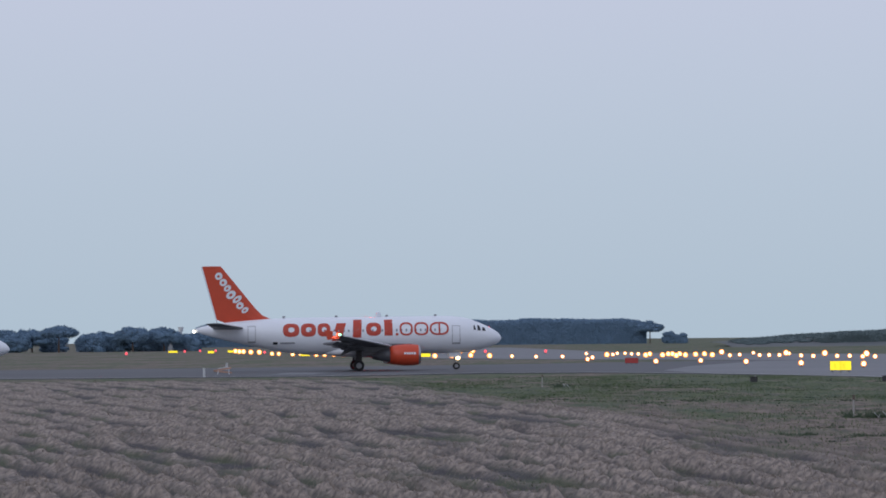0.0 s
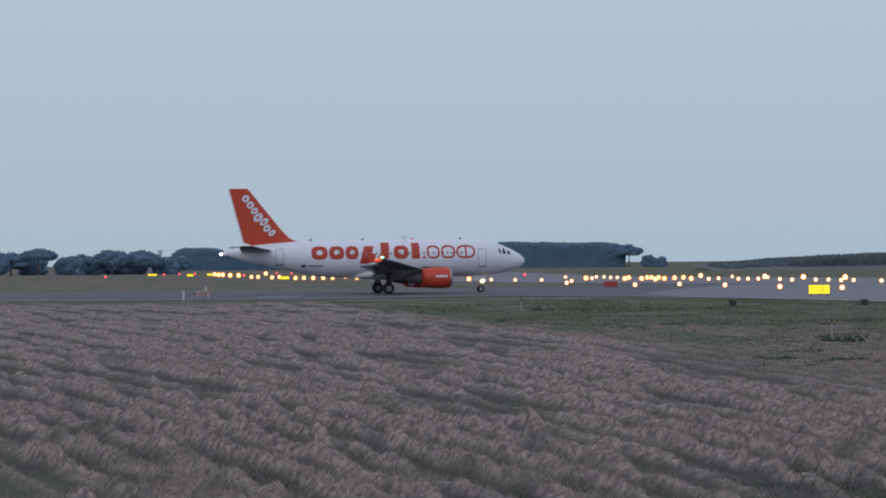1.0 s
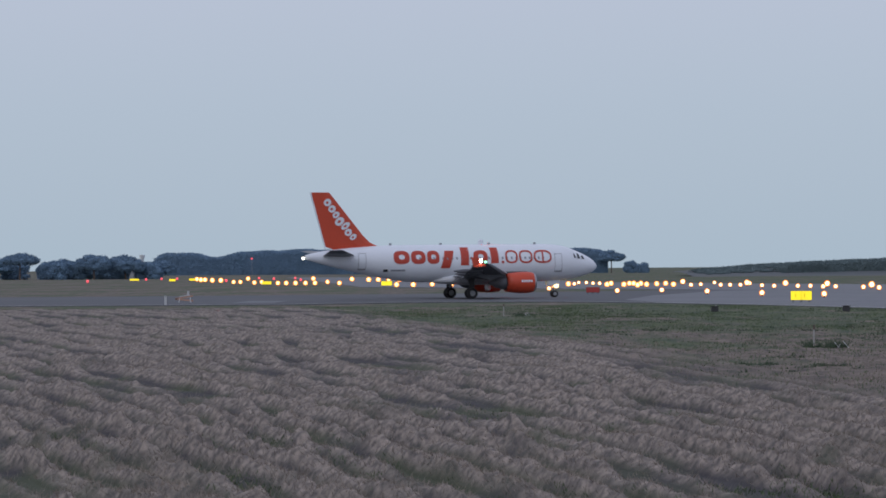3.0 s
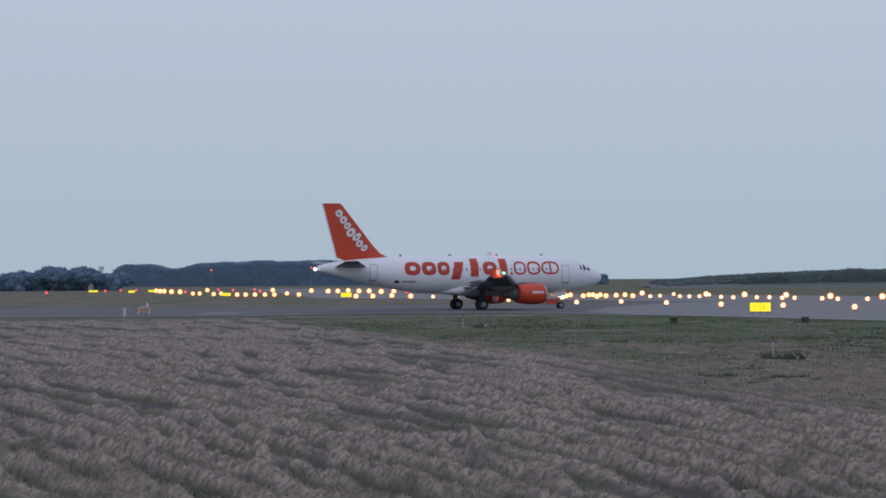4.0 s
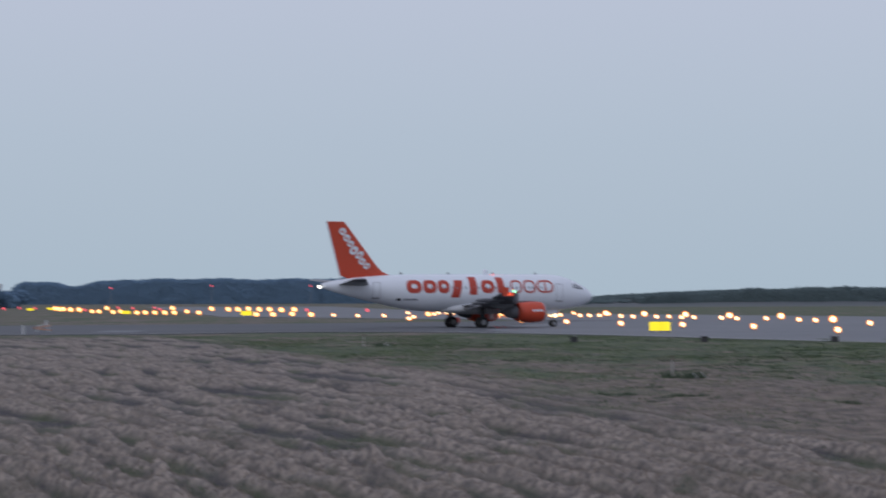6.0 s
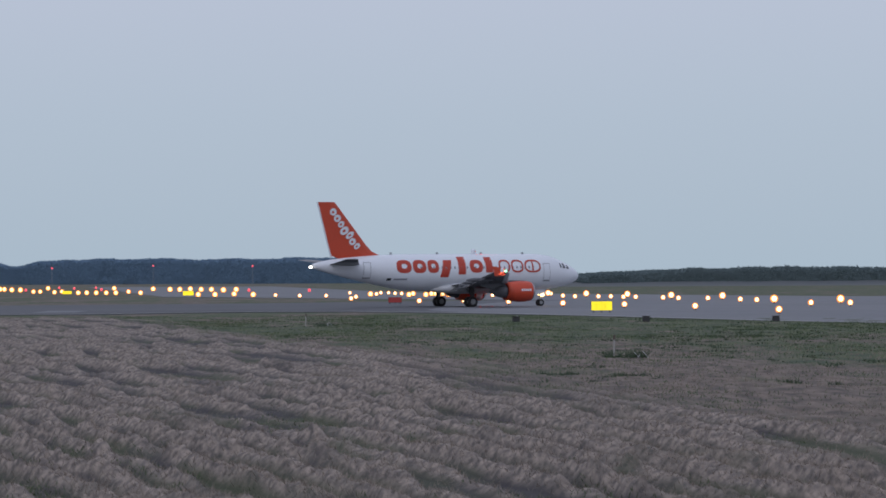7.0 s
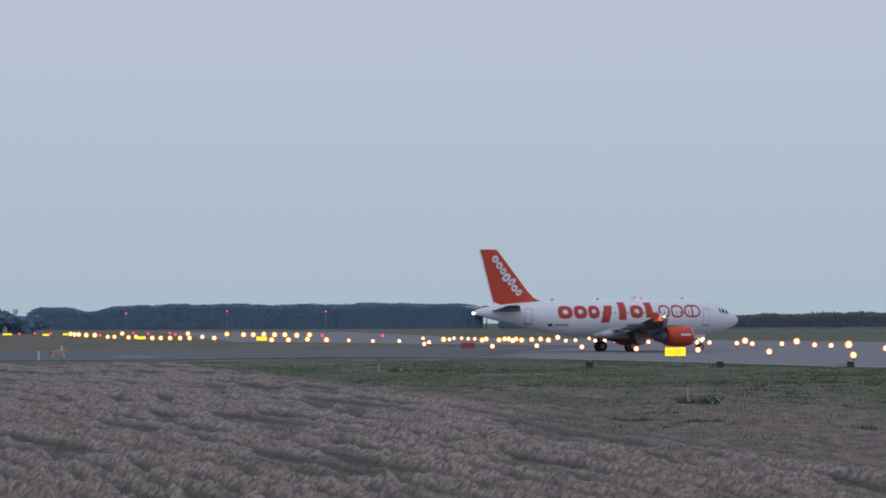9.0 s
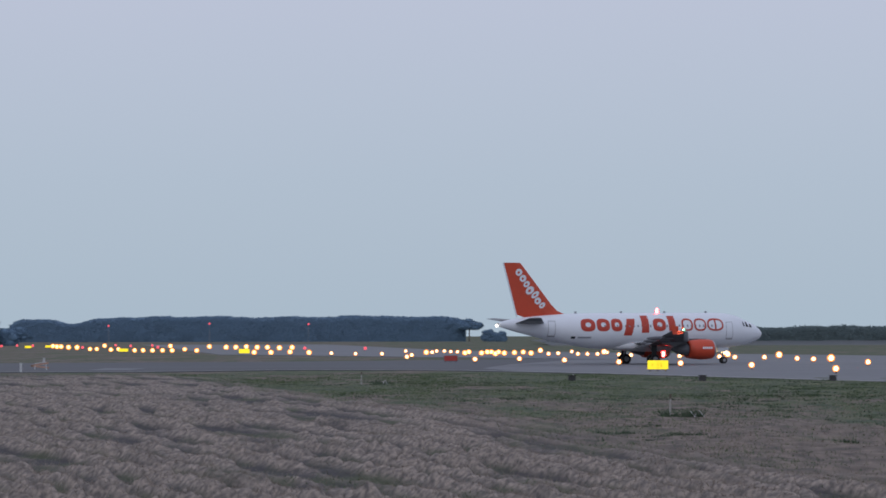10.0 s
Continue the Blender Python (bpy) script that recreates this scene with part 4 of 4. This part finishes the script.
def far_wood(name, x0, x1, y0, y1, h_of, seed, label, mat):
    """A closed wood seen from far off: a dense front of foliage and domed crowns over it, in one mass."""
    rng = np.random.default_rng(seed)
    domes, x = [], x0
    while x < x1:
        w = rng.uniform(7, 15)
        domes.append((x + w / 2, w, rng.uniform(-0.35, 0.45)))
        x += w * 0.86

    def top_at(x):
        return h_of(x) + max(d + 0.7 * math.sqrt(max(0.0, 1 - ((x - c) / w * 1.7) ** 2)) for c, w, d in domes if abs(x - c) < w * 0.75) - 0.6

    # body: a lumpy shell from the front foot over the crowns to the back
    xs = np.arange(x0, x1, 0.6)
    prof = ((0.0, -0.02), (0.0, 0.08), (0.05, 0.17), (0.1, 0.26), (0.2, 0.35), (0.3, 0.44), (0.4, 0.53), (0.5, 0.62), (0.6, 0.71), (0.8, 0.79), (1.0, 0.87), (1.8, 0.95), (4.0, 1.0), (20.0, 1.0), (40.0, 0.98), (y1 - y0, 0.9), (y1 - y0 + 2, -0.02))
    px, k = np.meshgrid(xs, np.arange(len(prof)), indexing="ij")
    tops = np.array([top_at(x + 0.01) for x in xs])[:, None]
    dy, q = np.array([p[0] for p in prof])[None, :], np.array([p[1] for p in prof])[None, :]
    pz = tops * q + 0.3 * (smooth_noise(px / 1.7, k / 1.0 + 0 * px, seed) - 0.5) * (q > 0)
    py = y0 + dy + 0.7 * (smooth_noise(px / 1.6, k / 1.7 + 0 * px, seed + 1) - 0.5) + 0.8 * (smooth_noise(px / 6.0, k / 4.0 + 0 * px, seed + 3) - 0.5) + 0 * px
    px = px + 0.4 * (smooth_noise(px / 0.9, k + 0.0 * px, seed + 2) - 0.5)
    m = len(prof)
    body = [(i * m + j, (i + 1) * m + j, (i + 1) * m + j + 1, i * m + j + 1) for i in range(len(xs) - 1) for j in range(m - 1)]
    body += [tuple(range(m)), tuple((len(xs) - 1) * m + j for j in range(m - 1, -1, -1))]
    pts = np.column_stack([px.ravel(), py.ravel(), pz.ravel()])
    # leaves lying over it, most of them along the crowns
    n = 60000
    i, j, t = rng.integers(0, len(xs) - 1, n), rng.integers(0, 13, n), rng.uniform(0, 1, (n, 1))
    p = pts[i * m + j] * (1 - t) + pts[i * m + j + 1] * t + rng.uniform((-0.6, -0.35, -0.1), (0.6, 0.0, 0.28), (n, 3))
    a, b = rng.standard_normal((n, 3)) * (0.42, 0.14, 0.28), rng.standard_normal((n, 3)) * (0.42, 0.14, 0.28)
    leaves = np.stack([p, p + a, p + b], 1).reshape(-1, 3)
    faces = body + (len(pts) + np.arange(n * 3).reshape(-1, 3)).tolist()
    ob = raw(name, np.concatenate([pts, leaves]).tolist(), faces, mat, smooth=True)
    return tagged(ob, label, "wood", kind="stuff")


def wood_height(x):
    return float(np.interp(x, (-175, -170, -152, -148, -140, -132, -110, -75, -50, 0, 40, 50, 56), (8.0, 10.7, 10.7, 8.9, 9.0, 11.2, 11.9, 12.7, 11.9, 12.4, 12.2, 11.6, 10.2)))


far_wood("pine_wood", -174, 56, 1430, 1490, wood_height, 41, "long wood of umbrella pines on the horizon, haze in its blue", HAZED_NEEDLES)
for px, py, hh, ww, lo in ((-172, 960, 7.6, 16, 0.2), (-182, 955, 7.9, 14, 0.25), (-159.5, 940, 8.6, 12.0, 0.62), (-136, 950, 8.3, 11.5, 0.30), (-126, 955, 7.8, 13, 0.22), (-193, 950, 8, 13, 0.3),
                           (-148, 958, 6.7, 13, 0.15), (-115.5, 965, 6.3, 9, 0.2)):
    umbrella_pine(px, py, hh, ww, int(abs(px)), lo)
for px, py, hh, ww in ((-150, 950, 5.9, 10), (-143, 955, 6.3, 9), (-119, 960, 5.9, 9), (-131, 962, 5.2, 9), (-166, 968, 5.6, 9), (-154, 970, 4.5, 9), (-137, 966, 5.0, 8), (-176, 950, 5.5, 10)):
    bush(px, py, hh, ww, int(abs(px)) + 500)
umbrella_pine(57.5, 1427, 11.0, 14, 73, 0.48, "umbrella pine at the end of the wood, trunk showing")
bush(66, 1400, 6.0, 5, 71, "round dark bush standing alone past the wood")
bush(71, 1385, 5.0, 4, 72, "round dark bush standing alone past the wood")


def shed(x, y, w, d, h, label):
    bm = bmesh.new()
    box(bm, -w / 2, w / 2, -d / 2, d / 2, -0.2, h, 0.05)
    ob = finish("shed", bm, GREY)
    v, f = loft([[(sx * (w / 2 + 0.2), -d / 2 - 0.2, h + 0.01), (sx * (w / 2 + 0.2), 0, h + 0.8), (sx * (w / 2 + 0.2), d / 2 + 0.2, h + 0.01)] for sx in (-1, 1)])
    raw("roof", v, f, BELLY, ob, "pale pitched roof")
    ob.matrix_basis = pose(x, y, 0, 0, 0, 8)
    tagged(ob, label, "building")


shed(-131.5, 1010, 7.0, 5, 2.6, "small pale building behind the pines")
shed(-163, 1015, 6.0, 5, 3.0, "small pale building behind the pines")


def water_tower(x, y, h):
    bm = bmesh.new()
    rod(bm, (0, 0, -0.2), (0, 0, h - 2.0), 0.9, 0.8, 12)
    ob = finish("tower", bm, HAZE_WALL)
    bm = bmesh.new()
    rod(bm, (0, 0, h - 1.99), (0, 0, h), 1.1, 1.5, 14)
    part("tank", bm, HAZE_WALL, ob)
    ob.matrix_basis = pose(x, y, 0)
    tagged(ob, "slim pale tower beside the pine wood", "tower")


water_tower(-181.5, 1440, 10.5)


def scrub_bank():
    """A long dry bank past the end of the runway, grown with scrub on top."""
    xs, ys = np.linspace(62, 330, 120), np.linspace(880, 1010, 36)
    x, y = np.meshgrid(xs, ys)
    top = np.interp(x, (62, 90, 120, 150, 200, 260, 330), (1.2, 3.2, 4.5, 4.9, 5.1, 5.1, 5.1))
    rise = np.clip((y - 890) / 60, 0, 1)
    z = top * rise * rise * (3 - 2 * rise) + 0.7 * (smooth_noise(x / 6, y / 8, 51) - 0.5) * rise - 0.1
    k = len(xs)
    faces = [(i * k + j, i * k + j + 1, (i + 1) * k + j + 1, (i + 1) * k + j) for i in range(len(ys) - 1) for j in range(k - 1)]
    ob = raw("scrub_bank", np.column_stack([x.ravel(), y.ravel(), z.ravel()]).tolist(), faces, HAZED_DUNE, smooth=True)
    tagged(ob, "low dry bank along the airfield's edge, haze in its colour", "bank", kind="structure")
    rng = np.random.default_rng(61)
    cs, rs = [], []
    for i in range(700):
        px, f = rng.uniform(66, 150), rng.uniform(0.15, 1.0) ** 0.5
        if px < 150 and rng.uniform() < 0.35:
            f = rng.uniform(0.85, 1.0)
        hgt = float(np.interp(px, (62, 90, 120, 150, 200, 260, 330), (1.2, 3.2, 4.5, 4.9, 5.1, 5.1, 5.1)))
        py = 890 + 60 * f
        r = rng.uniform(0.5, 1.2)
        cs.append((px, py, hgt * f * f * (3 - 2 * f) + 0.2))
        rs.append((r * 1.9, r * 1.3, r * 0.42))
    v, f = leaf_cloud(cs, rs, 60, 0.28, 62, 0.95, 1)
    tagged(raw("scrub", v.tolist(), f.tolist(), HAZED_SCRUB, smooth=True), "scrub over the dry bank, green greyed by painted haze", "scrub", kind="stuff")


def thicket_height(x):
    return float(np.interp(x, (92, 104, 125, 150, 200, 330), (2.9, 3.9, 4.9, 5.3, 5.5, 5.6)))


scrub_bank()
far_wood("thicket", 92, 328, 912, 960, thicket_height, 47, "long thicket on top of the dry bank, green greyed by painted haze", HAZED_SCRUB)


# ---- grass, straw and weeds near the camera ----
def blades(name, n, mat, keep, length, seed, label, near=31, far=255, lay=0.5, width=0.007):
    """Loose stalks: thin slanting triangles rooted in the ground."""
    rng = np.random.default_rng(seed)
    r = near * (far / near) ** rng.uniform(0, 1, n)
    a = np.radians(rng.uniform(-12, 13, n))
    x, y = r * np.sin(a), r * np.cos(a)
    ok = keep(x, y, rng)
    x, y, r = x[ok], y[ok], r[ok]
    z = ground_height(x, y) - 0.01
    m = len(x)
    t, L = rng.uniform(0, 2 * np.pi, m), length * rng.uniform(0.5, 1.3, m)
    flat = lay * rng.uniform(0.4, 1.4, m)
    up = np.cos(np.clip(flat, 0, 1.45))
    d = np.stack([np.cos(t) * np.sin(flat), np.sin(t) * np.sin(flat), up], 1) * L[:, None]
    w = (width * (0.6 + r / 90))[:, None]
    s = np.stack([np.ones(m), 0.3 * np.sin(t), 0 * t], 1) * w
    p = np.stack([x, y, z], 1)
    verts = np.stack([p - s, p + s, p + d], 1).reshape(-1, 3)
    ob = raw(name, verts.tolist(), np.arange(m * 3).reshape(-1, 3).tolist(), mat)
    return tagged(ob, label, "grass", kind="stuff")


def on_crest(x, y, rng):
    return rng.uniform(0, 1, len(x)) < hay_share(x, y) * (0.06 + hay_crest(x, y) ** 1.3)


def in_green(x, y, rng):
    patch = smooth_noise(x / 5, y / 12, 71) * 0.6 + smooth_noise(x / 1.3, y / 2, 72) * 0.5
    edge = np.interp(x, [c[0] for c in near_edge], [c[1] for c in near_edge])
    return (rng.uniform(0, 1, len(x)) < (1 - hay_share(x, y)) * np.clip((patch - 0.42) * 3, 0.10, 1) * np.clip((y - 95) / 80, 0.18, 1)) & (y < edge - 1)


def in_weeds(x, y, rng):
    patch = smooth_noise(x / 0.8, y / 1.5, 81) * 0.6 + smooth_noise(x / 2.5, y / 6, 83) * 0.2 + smooth_noise(x / 9, y / 25, 82) * 0.4
    edge = np.interp(x, [c[0] for c in near_edge], [c[1] for c in near_edge])
    return (patch > 0.85 - 0.15 * np.clip(1 - (edge - y) / 35, 0, 1)) & (hay_share(x, y) < 0.3) & (y < edge - 2)


blades("loose_straw", 620000, STRAW, on_crest, 0.14, 91, "loose dry straw lying on the hay rows", lay=1.15, width=0.005)
def in_meadow(x, y, rng):
    patch = smooth_noise(x / 2.2, y / 5.0, 75) * 0.7 + smooth_noise(x / 0.7, y / 1.4, 76) * 0.5
    edge = np.interp(x, [c[0] for c in near_edge], [c[1] for c in near_edge])
    return (rng.uniform(0, 1, len(x)) < (1 - hay_share(x, y)) * np.clip((patch - 0.40) * 3, 0.03, 1) * np.clip((185 - y) / 60, 0.12, 1)) & (y < edge - 1)


blades("dry_stalks", 100000, STRAW, in_meadow, 0.13, 94, "dry brown stalks standing in the airfield grass", near=34, lay=0.9)
blades("grass_tufts", 330000, BLADE, in_green, 0.12, 92, "green grass tufts among dry stalks", near=60, lay=0.7)
blades("dark_weeds", 300000, WEED, in_weeds, 0.14, 93, "clumps of dark green weeds in the grass", near=62, lay=0.9, width=0.012)


def in_furrow(x, y, rng):
    patch = smooth_noise(x / 0.7, y / 1.6, 77) * 0.7 + smooth_noise(x / 4, y / 8, 78) * 0.5
    return (rng.uniform(0, 1, len(x)) < hay_share(x, y) * np.clip((patch - 0.68) * 4, 0, 0.6) * np.clip((75 - y) / 40, 0, 1)) & (hay_crest(x, y) < 0.45)


blades("furrow_grass", 220000, BLADE, in_furrow, 0.10, 95, "green regrowth between the hay rows", near=31, far=100, lay=0.7, width=0.008)


# ---- movement ----
def motions():
    walk(plane, [(t, pose(x, y, 0.0, 0, float(np.interp(t, *zip(*PITCHES))), h)) for t, x, y, h in PLANE_ROWS])
    way, length = [0.0], 0.0
    for a, b in zip(PLANE_ROWS, PLANE_ROWS[1:]):
        length += math.hypot(b[1] - a[1], b[2] - a[2])
        way.append(length)
    times = [row[0] for row in PLANE_ROWS]
    for w in plane_wheels:
        x, y, r = w.location
        rows = []
        for i in range(126):
            t = i * 0.08
            rows.append((t, pose(x, y, r, 0, math.degrees(float(np.interp(t, times, way)) / r), 0)))
        walk(w, rows)
    for hood, flash in plane_hoods:
        # the opening sweeps past quickly once in 1.1 s and rests facing forward
        x, y, z = hood.location
        sweep = ((-0.06, -85), (0.0, 0), (0.06, 85), (0.16, 112), (0.86, 122), (0.95, 200))
        rows = [(flash + 1.1 * n + dt, pose(x, y, z, 0, 0, -117 + 360 * n + a)) for n in range(-1, 10) for dt, a in sweep]
        rows = [r for r in rows if 0.0 < r[0] < 10.0]
        walk(hood, [(0.0, rows[0][1])] + rows + [(10.0, pose(x, y, z, 0, 0, -117 if flash < 0.5 else -117 + 116))])



motions()
